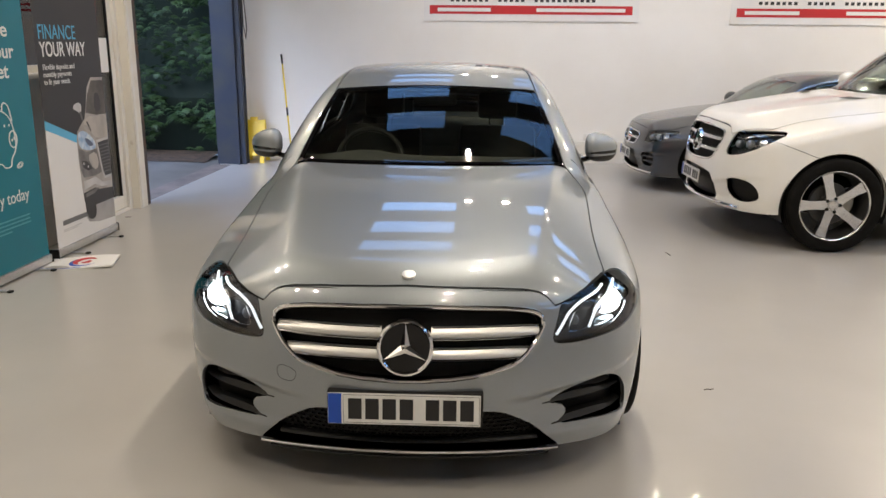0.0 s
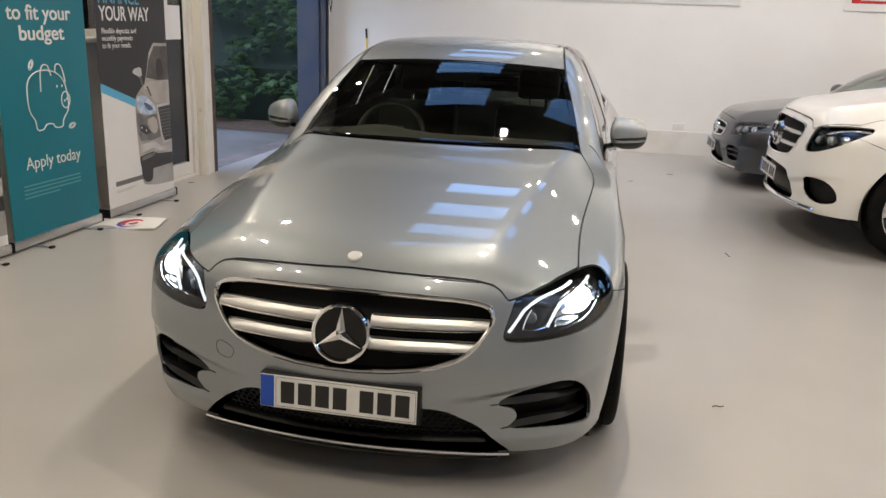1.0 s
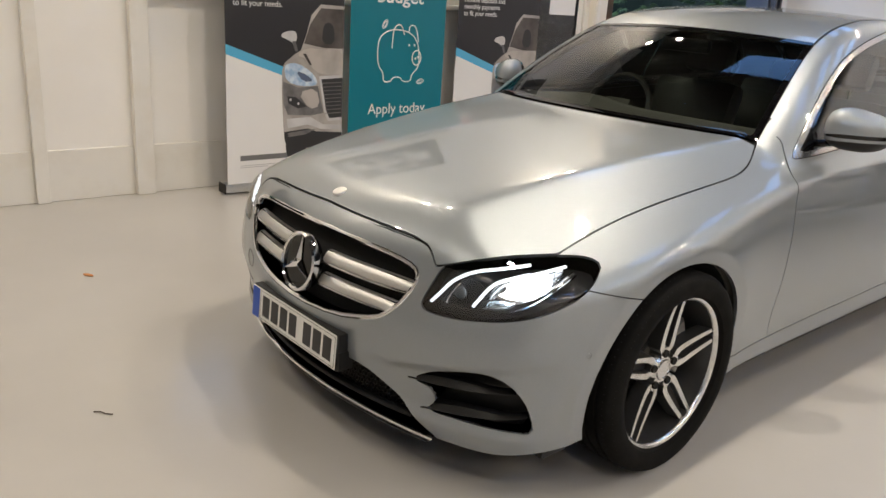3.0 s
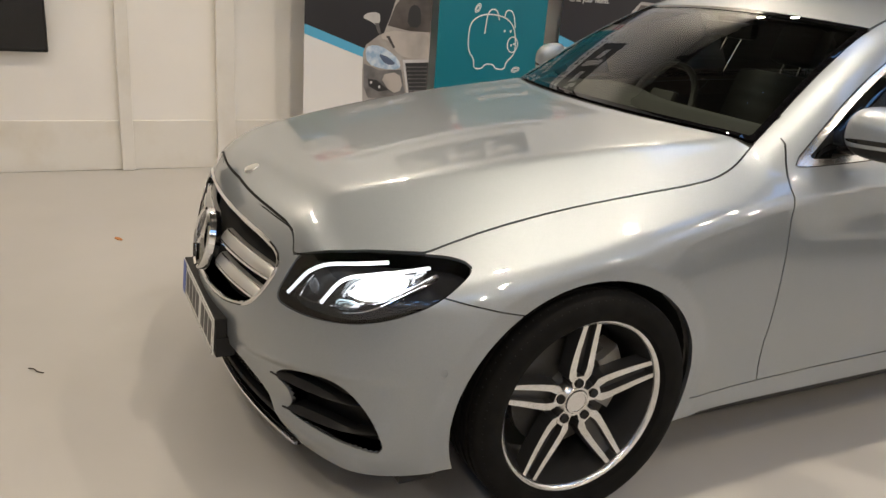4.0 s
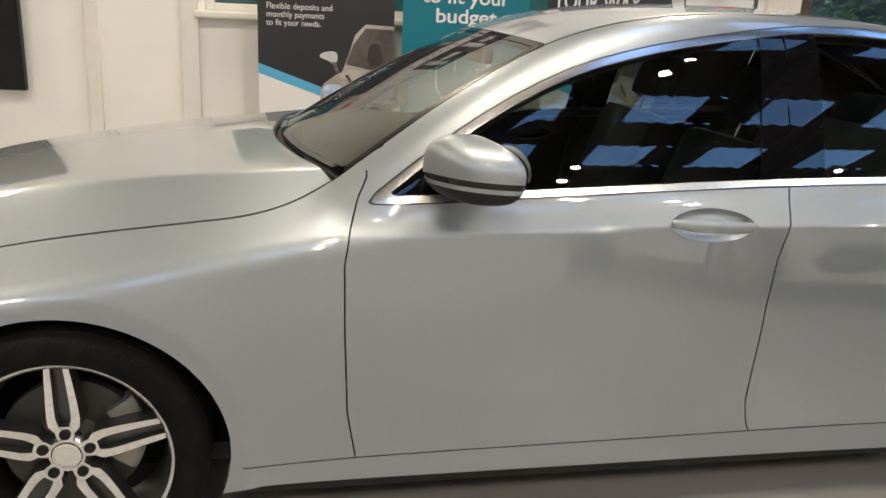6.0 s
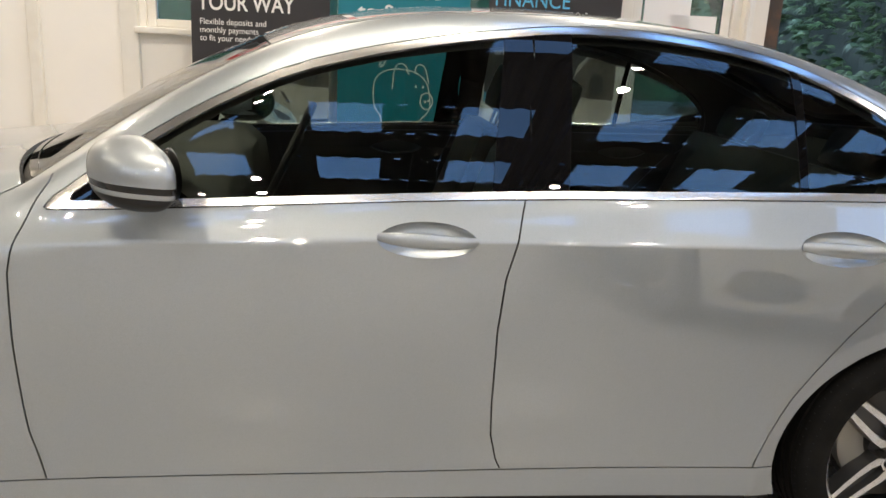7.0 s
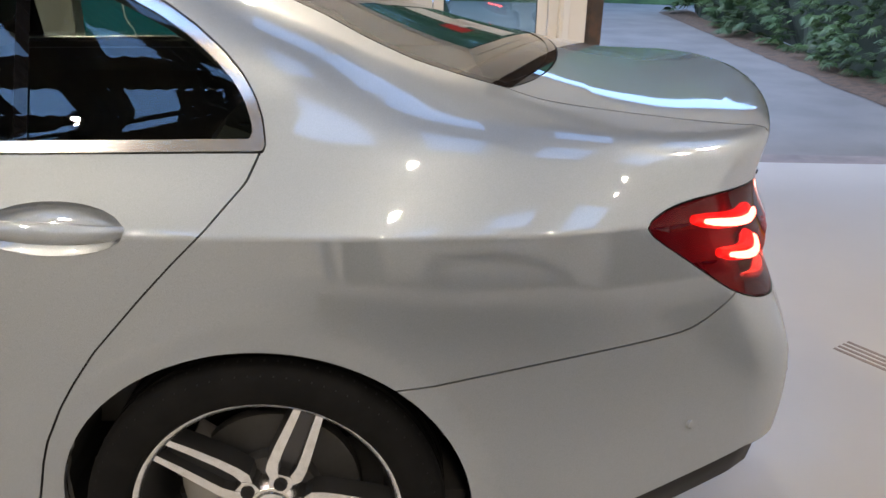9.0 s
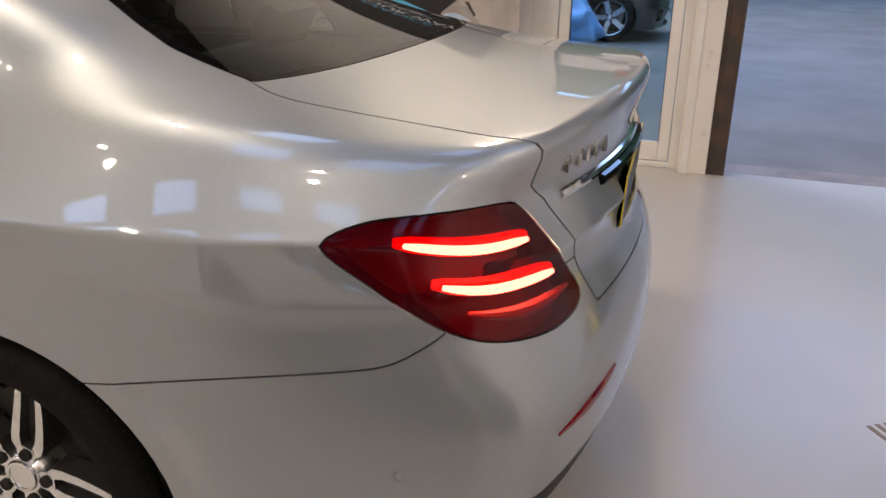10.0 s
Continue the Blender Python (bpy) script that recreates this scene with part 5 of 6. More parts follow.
# ---- wheels ----
def road_wheel(parent, m, radius, rim, width, angle, style, front=True):
    """Axis along local x, outer face towards +x, the middle of the tyre at the origin."""
    w = width / 2
    bm = bmesh.new()
    prof = [(w * .80, rim + .004), (w * .93, rim + .012), (w * .985, rim + .030), (w, (rim + radius) / 2), (w * .965, radius - .024), (w * .90, radius - .009), (w * .80, radius - .002)]
    for g in (.52, .18, -.18, -.52):
        prof += [(w * (g + .07), radius), (w * (g + .06), radius - .007), (w * (g - .06), radius - .007), (w * (g - .07), radius)]
    prof += [(-w * .80, radius - .002), (-w * .92, radius - .012), (-w, (rim + radius) / 2), (-w * .9, rim)]
    lathe(bm, prof, 72)
    bmesh.ops.transform(bm, matrix=m, verts=bm.verts)
    wh = part("wheel", bm, RUBBER, parent, "alloy wheel with black tyre", smooth=True)
    vs, fs = [], []
    n = 90
    for k in range(n):
        for sgn in (1, -1):
            a0 = 2 * math.pi * (k + (.0 if sgn > 0 else .5)) / n
            k0 = len(vs)
            for x, r, a in ((w * .70, radius - .0005, 0), (w * .955, radius - .019, .012), (w * .955, radius - .019, .020), (w * .70, radius - .0005, .010)):
                vs.append(m @ Vector((sgn * x, (r + .0012) * math.cos(a0 + a), (r + .0012) * math.sin(a0 + a))))
            fs.append((k0, k0 + 1, k0 + 2, k0 + 3))
    tagged(part("tread_sipe", mesh_of("tread_sipe", vs, fs, GAP), GAP, wh), kind="stuff")
    bm = bmesh.new()
    face = w * .66
    lathe(bm, [(-w * .85, rim), (-w * .8, rim - .02), (face - .10, rim - .035), (face - .03, rim - .018), (face - .004, rim - .010), (face + .006, rim - .0075)], 64, m)
    part("barrel", bm, ALLOY_DARK, wh, smooth=True)
    bm = bmesh.new()
    lathe(bm, [(face - .002, rim - .0085), (face + .009, rim - .0075), (face + .015, rim - .002), (face + .018, rim + .005), (face + .012, rim + .009)], 72, m)
    part("rim_edge", bm, ALLOY, wh, smooth=True)
    dish = lambda r: face - .020 + .026 * (r / rim) ** 2

    def bar(bm, path, deep):
        """A spoke bar with a machined face (material 0) and dark flanks (material 1): rows of (r, offset, half width)."""
        rows = []
        for r, off, hw in path:
            x = dish(r)
            rows.append([bm.verts.new(v) for v in ((x, off - hw, r), (x + .001, off + hw, r), (x - deep, off + hw + .004, r), (x - deep, off - hw - .004, r))])
        for a, b in zip(rows, rows[1:]):
            for k in range(4):
                f = bm.faces.new((a[k], b[k], b[(k + 1) % 4], a[(k + 1) % 4]))
                f.material_index = 0 if k == 0 else 1
        for r_ in (rows[0], rows[-1][::-1]):
            bm.faces.new(r_).material_index = 1

    for k in range(5):
        bm = bmesh.new()
        if style == "twin":
            for sgn in (1, -1):
                bar(bm, [(.062, sgn * .012, .012), (.076, sgn * .0235, .0120), (.10, sgn * .0275, .0100), (.14, sgn * .0265, .0090), (.19, sgn * .0235, .0080), (rim - .007, sgn * .0205, .0066)], .045)
            bar(bm, [(.036, 0, .016), (.056, 0, .022), (.068, 0, .021), (.077, 0, .014)], .045)
            bar(bm, [(.077, 0, .018), (.12, 0, .019), (rim - .02, 0, .014)], .04)
        else:
            bar(bm, [(.045, 0, .042), (.08, 0, .036), (.12, 0, .033), (.19, 0, .034), (rim - .012, 0, .044)], .05)
        if style == "twin":
            # the slot between the two bars lies deeper and is dark
            bm.verts.ensure_lookup_table()
            for v in list(bm.verts)[-12:]:
                v.co.x -= .022
            bm.faces.ensure_lookup_table()
            for f in list(bm.faces)[-10:]:
                f.material_index = 1
        bmesh.ops.recalc_face_normals(bm, faces=bm.faces)
        bmesh.ops.transform(bm, matrix=m @ Matrix.Rotation(radians(angle + 72 * k), 4, "X"), verts=bm.verts)
        part("spoke", bm, [ALLOY, ALLOY_DARK] if style == "twin" else [ALLOY, ALLOY], wh)
    bm = bmesh.new()
    lathe(bm, [(dish(.05) - .05, .058), (dish(.05) - .012, .054), (dish(.05) - .004, .046), (dish(.05) + .001, .042), (dish(.05) + .001, .036)], 40, m)
    part("hub", bm, ALLOY if style != "twin" else ALLOY, wh, smooth=True)
    bm = bmesh.new()
    lathe(bm, [(dish(.05) - .002, .036), (dish(.05) + .005, .033), (dish(.05) + .006, .028), (dish(.05) + .004, .027), (dish(.05) + .006, 0)], 36, m)
    part("hub_cap", bm, SATIN, wh, smooth=True)
    for k in range(5):
        a = radians(angle + (0 if style == 'twin' else 36) + 72 * k)
        bm = bmesh.new()
        lathe(bm, [(0, 0), (0, .0085), (.002, .0125), (-.003, .0135)], 14, m @ Matrix.Translation((dish(.06) + .0035, -.056 * math.sin(a), .056 * math.cos(a))))
        part("bolt", bm, GAP, wh)
    bm = bmesh.new()
    lathe(bm, [(face - .115, .0), (face - .115, .165), (face - .100, .168), (face - .085, .165), (face - .085, .09), (face - .06, .085), (face - .06, 0)], 48, m)
    part("brake_disc", bm, DISC, wh, smooth=True)
    bm = bmesh.new()
    rows = []
    for a in np.linspace(-34, 34, 10):
        c, s_ = math.cos(radians(a)), math.sin(radians(a))
        rows.append([bm.verts.new((x, r * c * (1 if front else -1), r * s_ + .03)) for x, r in ((face - .125, .10), (face - .060, .105), (face - .055, .12), (face - .055, .165), (face - .065, .178), (face - .13, .178))])
    for a, b in zip(rows, rows[1:]):
        for k in range(6):
            bm.faces.new((a[k], a[(k + 1) % 6], b[(k + 1) % 6], b[k]))
    bm.faces.new(rows[0])
    bm.faces.new(rows[-1][::-1])
    bmesh.ops.recalc_face_normals(bm, faces=bm.faces)
    bmesh.ops.transform(bm, matrix=m, verts=bm.verts)
    part("brake_caliper", bm, CALIPER, wh, smooth=True)
    return wh


for s in (1, -1):
    for hub, ang, fr in ((.841, 0, True), (3.779, -20, False)):
        road_wheel(car, Matrix.Translation((s * .785, hub, .334)) @ (Matrix() if s > 0 else Matrix.Rotation(math.pi, 4, "Z")), .334, .248, .242, ang if s > 0 else ang + 14, "twin", fr)


# ---- the two other cars ----
def other_car(name, label, paint, at, sx, sy, heights, hubs, hub_z, wheel_r, rim, wheel_w, lamp_poly, grille_poly, intake_poly, vent_poly, style, grille_bars):
    ez, oz = zip(*heights)
    back_z, up_z = spline(oz, ez), spline(ez, oz)
    field = lambda x, y, z: body(x / sx, y / sy, back_z(z), 0.0)

    def grad(p, h=.004):
        g = np.stack([field(*(p + h * e).T) - field(*(p - h * e).T) for e in np.eye(3)], 1)
        return g / np.linalg.norm(g, axis=1)[:, None]

    p, n, q = shell(field, fans(.80 * sy, 4.1 * sy, float(up_z(.62)), 54, 110, 30), np.concatenate([np.linspace(-36, 32, 48), np.linspace(34, 90, 30)]), grad)
    k = Skin(p, n, q)
    back = lambda f: lambda x, y, z: f(x / sx, y / sy, back_z(z))
    low = float(up_z(.185))
    k.cut("body", lambda x, y, z: low - z, "body", "")
    round_ = lambda hub: lambda x, y, z: np.hypot(y - hub, z - hub_z) - wheel_r * 1.10
    for hub in hubs:
        k.cut("body", round_(hub), "", "body", near=lambda x, y, z: (x > .55) & (np.abs(y - hub) < .6))
    k.cut("body", back(lambda x, y, z: win_out(y, z)), "trim", "body", near=back(at_side))
    k.cut("trim", back(lambda x, y, z: win_out(y, z) + .019), "side_glass", "trim", near=back(at_side))
    k.cut("body", back(screen_f), "screen", "body", near=back(lambda x, y, z: (z > .95) & (y > 1.2) & (y < 2.3)))
    k.cut("body", back(screen_r), "screen_back", "body", near=back(lambda x, y, z: (z > 1.0) & (y > 3.2) & (y < 4.6)))
    k.seam("body", back(hood), "bonnet", near=back(lambda x, y, z: (y < 1.62) & (z > .62) & (x < .80)), half=.003)
    k.seam("bonnet", back(lambda x, y, z: y - (1.325 + .33 * x**2)), "bonnet", "cowl", half=.004)
    for poly, tag, f in ((lamp_poly, "lamp", 1), (vent_poly, "vent", 1), (grille_poly, "grille", 0), (intake_poly, "intake", 0)):
        g = outside(poly, 1)
        k.cut("body", back((lambda x, y, z: g(x + y, z)) if f else (lambda x, y, z: g(x, z))), tag, "body", near=back(front))
    k.seam("body", back(lambda x, y, z: np.maximum(z - (.688 - .26 * (y - .40)), y - .9)), "bumper", near=back(lambda x, y, z: (y < .95) & (z < .76)))
    k.seam("body", back(lambda x, y, z: np.maximum(seam_a(z) - y, y - seam_b(z))), "door", near=back(flank), half=.003)
    ob = thing(name, label, "car", at)
    part("bodyshell", k.mesh("bodyshell", "body", paint), paint, ob)
    part("bonnet", k.mesh("bonnet", "bonnet", paint), paint, ob)
    part("front_bumper", k.mesh("front_bumper", "bumper", paint), paint, ob)
    part("windscreen", k.mesh("windscreen", "screen", TINTED, depth=0), TINTED, ob)
    part("rear_screen", k.mesh("rear_screen", "screen_back", TINTED, depth=0), TINTED, ob)
    part("cowl", k.mesh("cowl", "cowl", BLACK, push=.02), BLACK, ob)
    for s in (1, -1) if style == "single" else ():
        rows, bm = [], bmesh.new()
        for i in range(7):
            x = .36 + .034 * i
            rows.append([bm.verts.new((s * x, y + .05 * (i / 6) ** 2, float(along(field, (x, y + .05 * (i / 6) ** 2, .7), (0, 0, 1))[2]) + .004)) for y in (1.08 * sy, 1.11 * sy, 1.14 * sy, 1.17 * sy)])
        for a, b in zip(rows, rows[1:]):
            for i in range(3):
                bm.faces.new((a[i], b[i], b[i + 1], a[i + 1]))
        part("bonnet_vent", bm, BLACK, ob, smooth=True)
    part("panel_gap", k.mesh("panel_gap", "gap", GAP, depth=0, push=.011), GAP, ob)
    part("cabin_lining", k.mesh("cabin_lining", ["body", "door", "bonnet"], CABIN, depth=0, push=.04), CABIN, ob)
    out = lambda x, z: Vector(along(field, (x, .75 * sy, z), (0, -1, 0)))
    c_at = lambda u, z, d: Vector(along(field, (u * sx / 2 - .25, u * sx / 2 + .25, z), (1, -1, 0))) - Vector((.7071, -.7071, 0)) * d
    for s in (1, -1):
        part("door", k.mesh("door", "door", paint, (s,)), paint, ob)
        part("window_trim", k.mesh("window_trim", "trim", SATIN, (s,), .01), SATIN, ob)
        part("window_glass", k.mesh("window_glass", "side_glass", TINTED, (s,), 0, .004), TINTED, ob)
        hl = part("headlight", k.mesh("headlight", "lamp", LAMP_INNER, (s,), -.05, .05), LAMP_INNER, ob, "unlit headlight under a clear cover")
        part("cover", k.mesh("cover", "lamp", CLEAR, (s,), 0), CLEAR, hl)
        us, zs = [a for a, b in lamp_poly], [b for a, b in lamp_poly]
        u0, u1, z0, z1 = min(us), max(us), min(zs), max(zs)
        pp = [c_at(u0 + (u1 - u0) * (.12 + .78 * t), float(up_z(z1 - (z1 - z0) * (.16 + .55 * (1 - t) ** 3))), .018) for t in np.linspace(0, 1, 12)]
        part("light_guide", tube(mirrored(pp, s), .009, 8), REFLECTOR, hl, smooth=True)
        for t in (.26, .46, .66):
            c = c_at(u0 + (u1 - u0) * t, float(up_z(z0 + (z1 - z0) * (.38 + .22 * t))), .028)
            bm = bmesh.new()
            bmesh.ops.create_uvsphere(bm, u_segments=16, v_segments=10, radius=.036, matrix=Matrix.Translation((c.x * s, c.y, c.z)))
            part("lens", bm, LENS if t < .6 else REFLECTOR, hl, smooth=True)
        vt = part("side_vent", k.mesh("side_vent", "vent", BLACK, (s,), -.05, .055), BLACK, ob)
        us, zs = [a for a, b in vent_poly], [b for a, b in vent_poly]
        for t in (.35, .68) if style == "ten" else ():
            pp = [c_at(min(us) + (max(us) - min(us)) * q_, float(up_z(min(zs) + (max(zs) - min(zs)) * t)), .012) for q_ in np.linspace(.06, .9, 8)]
            part("fin", tube(mirrored(pp, s), .007, 6), paint, vt, smooth=True)
        m0 = Vector(along(field, (.2, 1.78 * sy, float(up_z(1.0))), (1, 0, 0)))
        bm = bmesh.new()
        bmesh.ops.create_uvsphere(bm, u_segments=24, v_segments=14, radius=1, matrix=Matrix.Translation((s * (m0.x + .14), 1.78 * sy, float(up_z(1.05)))) @ Matrix.Diagonal((.125, .085, .085, 1)))
        mr = part("door_mirror", bm, paint, ob, smooth=True)
        part("mirror_arm", tube([(s * (m0.x - .04), 1.76 * sy, float(up_z(.99))), (s * (m0.x + .08), 1.77 * sy, float(up_z(1.0)))], .028, 8, flat=.6), BLACK, mr, smooth=True)
        for i, hub in enumerate(hubs):
            road_wheel(ob, Matrix.Translation((s * (.80 * sx), hub, hub_z)) @ (Matrix() if s > 0 else Matrix.Rotation(math.pi, 4, "Z")), wheel_r, rim, wheel_w, 18, style, i == 0)
            bm = bmesh.new()
            ring_ = [(math.cos(t) * wheel_r * 1.12, math.sin(t) * wheel_r * 1.12) for t in np.linspace(-.35, math.pi + .35, 26)]
            a = [bm.verts.new((s * .89 * sx, hub + c, hub_z + d)) for c, d in ring_]
            b = [bm.verts.new((s * .50, hub + c, hub_z + d)) for c, d in ring_]
            for j in range(25):
                bm.faces.new((a[j], a[j + 1], b[j + 1], b[j]))
            bm.faces.new(b)
            part("arch_liner", bm, GAP, ob)
    gr_ = part("grille", k.mesh("grille", "grille", GAP, depth=-.05, push=.055), GAP, ob)
    part("lower_intake", k.mesh("lower_intake", "intake", BLACK, depth=-.05, push=.055), BLACK, ob)
    xs = max(a for a, b in grille_poly) * sx
    for ze in grille_bars:
        z = float(up_z(ze))
        for s in (1, -1):
            pp = [out(.05 + (xs * .93 - .05) * t, z) + Vector((0, .012, 0)) for t in np.linspace(0, 1, 10)]
            part("louvre", tube(mirrored(pp, s), .017, 8, flat=1.0), SATIN, gr_, "satin silver grille louvre", smooth=True)
    loop_ = [out(max(a * sx, 0), float(up_z(b))) for a, b in round_poly(grille_poly, 1) if a >= 0]
    loop_ = loop_ + [Vector((-v.x, v.y, v.z)) for v in loop_[::-1]]
    loop_ = [v for i, v in enumerate(loop_) if (v - loop_[i - 1]).length > .008]
    part("grille_frame", tube(loop_, .008, 6, True), CHROME, gr_, smooth=True)
    zc = float(up_z(sum(grille_bars) / len(grille_bars)))
    m = pose(0, out(0, zc).y - .006, zc, 82, 0, 0)
    bm = bmesh.new()
    lathe(bm, [(-.006, .084), (.008, .085), (.012, .090), (-.012, .10)], 40, m @ pose(0, 0, 0, 0, -90, 0))
    rg = part("emblem_ring", bm, CHROME, gr_, smooth=True)
    for j in range(3):
        bm = bmesh.new()
        t = [bm.verts.new(v) for v in ((0, .086, .004), (.017, .009, .004), (0, -.004, .004), (-.017, .009, .004), (0, .012, .013))]
        for i in range(4):
            bm.faces.new((t[i], t[(i + 1) % 4], t[4]))
        bmesh.ops.transform(bm, matrix=m @ pose(0, 0, 0, 0, 0, 120 * j), verts=bm.verts)
        bmesh.ops.recalc_face_normals(bm, faces=bm.faces)
        part("ray", bm, CHROME, rg)
    zp = float(up_z(.40))
    number_plate(ob, pose(0, out(0, zp).y - .012, zp, -3, 0, 0), PLATE_WHITE)
    part("lip_strip", tube([(x, out(abs(x), low + .03).y - .006, low + .03) for x in np.linspace(-.70 * sx, .70 * sx, 29)], .017, 8), CHROME if style == "single" else SATIN, ob, smooth=True)
    part("underbody", boxes(((-.60, .4 * sy, low - .02), (.60, 4.5 * sy, low + .06))), BLACK, ob)
    for x in (-.37, .37):
        st = part("seat", cushion((x - .25, 2.1 * sy, up_z(.42)), (x + .25, 2.6 * sy, up_z(.58)), Matrix(), .05), LEATHER, ob, "black front seat", smooth=True)
        part("backrest", cushion((x - .25, 2.58 * sy, up_z(.5)), (x + .25, 2.72 * sy, up_z(1.08)), Matrix(), .05), LEATHER, st, smooth=True)
        part("headrest", cushion((x - .12, 2.64 * sy, up_z(1.12)), (x + .12, 2.72 * sy, up_z(1.26)), Matrix(), .03), LEATHER, st, smooth=True)
    part("dashboard", boxes(((-.66, 1.5 * sy, up_z(.80)), (.66, 1.9 * sy, up_z(.985))), bevel=.03), CABIN, ob)
    return ob


suv = other_car("white_suv", "white sport utility vehicle parked nose towards the aisle", WHITE_PAINT, pose(2.16, 4.675, 0, 0, 0, -89), 1.045, .98,
                ((-.1, -.02), (.10, .18), (.165, .26), (.33, .42), (.58, .71), (.74, .93), (.80, 1.0), (.90, 1.09), (1.0, 1.20), (1.25, 1.52), (1.46, 1.78), (1.7, 2.0)), (.87, 3.78), .372, .372, .272, .27,
                [(.62, .585), (.70, .69), (.74, .722), (.86, .735), (1.0, .742), (1.15, .744), (1.28, .742), (1.31, .728), (1.24, .70), (1.10, .652), (.95, .618), (.80, .592)],
                [(-.3, .742), (0, .742), (.36, .728), (.43, .71), (.44, .68), (.40, .60), (.36, .555), (.30, .535), (0, .525), (-.3, .525)],
                [(-.3, .475), (0, .475), (.34, .46), (.40, .42), (.43, .30), (.45, .23), (0, .215), (-.3, .215)],
                [(.70, .44), (.85, .455), (1.02, .44), (1.12, .38), (1.13, .30), (1.0, .27), (.82, .275), (.73, .32), (.695, .38)], "single", (.665, .598))
coupe = other_car("grey_coupe", "dark grey two-door sports car parked behind the white vehicle", GREY_PAINT, pose(2.03, 7.11, 0, 0, 0, -89), .97, .84,
                  ((-.1, -.1), (.10, .09), (.165, .15), (.33, .30), (.58, .52), (.74, .665), (.80, .72), (.90, .80), (1.0, .885), (1.25, 1.12), (1.46, 1.30), (1.7, 1.5)), (.76, 3.2), .32, .32, .225, .24,
                  [(.62, .585), (.70, .69), (.74, .712), (.86, .735), (1.0, .742), (1.15, .744), (1.28, .742), (1.31, .728), (1.24, .70), (1.10, .652), (.95, .618), (.80, .592)],
                  [(-.3, .70), (0, .70), (.30, .69), (.36, .67), (.36, .62), (.32, .56), (.28, .54), (0, .53), (-.3, .53)],
                  [(-.3, .42), (0, .42), (.30, .41), (.36, .36), (.40, .28), (.42, .22), (0, .215), (-.3, .215)],
                  [(.60, .46), (.75, .47), (.92, .46), (.92, .38), (.90, .30), (.75, .29), (.62, .30), (.60, .38)], "ten", (.615,))


# ---- banners, signs and loose things ----
PRINT_BROWN = shader("dark_brown_print", (.055, .047, .042), .42, mix=((.11, .095, .085), 5, .4, .65, 3))
PRINT_BLUE_DARK = shader("dark_blue_print", (.09, .12, .20), .42)
PRINT_SHADE = shader("pale_grey_print", (.42, .41, .40), .42, mix=((.30, .29, .28), 4, .35, .65, 3))
WALLWARD = Matrix(((0, 0, 1, 0), (1, 0, 0, 0), (0, 1, 0, 0), (0, 0, 0, 1)))  # local x along +y, local y up, local z towards +x


def layer(parent, name, outline, depth, material, label=""):
    bm = bmesh.new()
    slab(bm, outline, .0012, Matrix.Translation((0, 0, depth)))
    bmesh.ops.transform(bm, matrix=WALLWARD, verts=bm.verts)
    return part(name, bm, material, parent, label)


def stand(label, y0, width, sheet_mat):
    """A roll-up banner: cassette, feet, pole, top rail and printed sheet; local y runs along the sheet."""
    b = thing("rollup_banner", label, "banner", pose(west_x(y0) + .295, y0, 0, 0, 0, -2.1), group="roll-up banners along the window wall")
    part("cassette", boxes(((-.10, -.02, .012), (.012, width + .02, .075)), bevel=.016), ALU, b, smooth=True)
    for e in (-.024, width + .02):
        part("end_cap", boxes(((-.102, e, .010), (.014, e + .006, .077)), bevel=.003), BLACK, b)
    for y in (.18, width - .18):
        part("foot", boxes(((-.16, y - .015, 0), (.13, y + .015, .012)), bevel=.004), ALU, b)
        part("foot_tip", boxes(((.11, y - .017, 0), (.14, y + .017, .014)), bevel=.004), BLACK, b)
    part("pole", tube([(-.045, width / 2, .07), (-.045, width / 2, 2.06)], .009, 8), ALU, b)
    part("top_rail", boxes(((-.018, -.004, 2.055), (.012, width + .004, 2.085)), bevel=.004), ALU, b)
    layer(b, "sheet", [(0, .075), (width, .075), (width, 2.06), (0, 2.06)], -.002, sheet_mat)
    return b


def text_on(parent, text, u, v, size, material, width=None, bold=0.0):
    return words(text, size, WALLWARD @ Matrix.Translation((u, v, .0014)), material, parent, width=width, bold=bold)


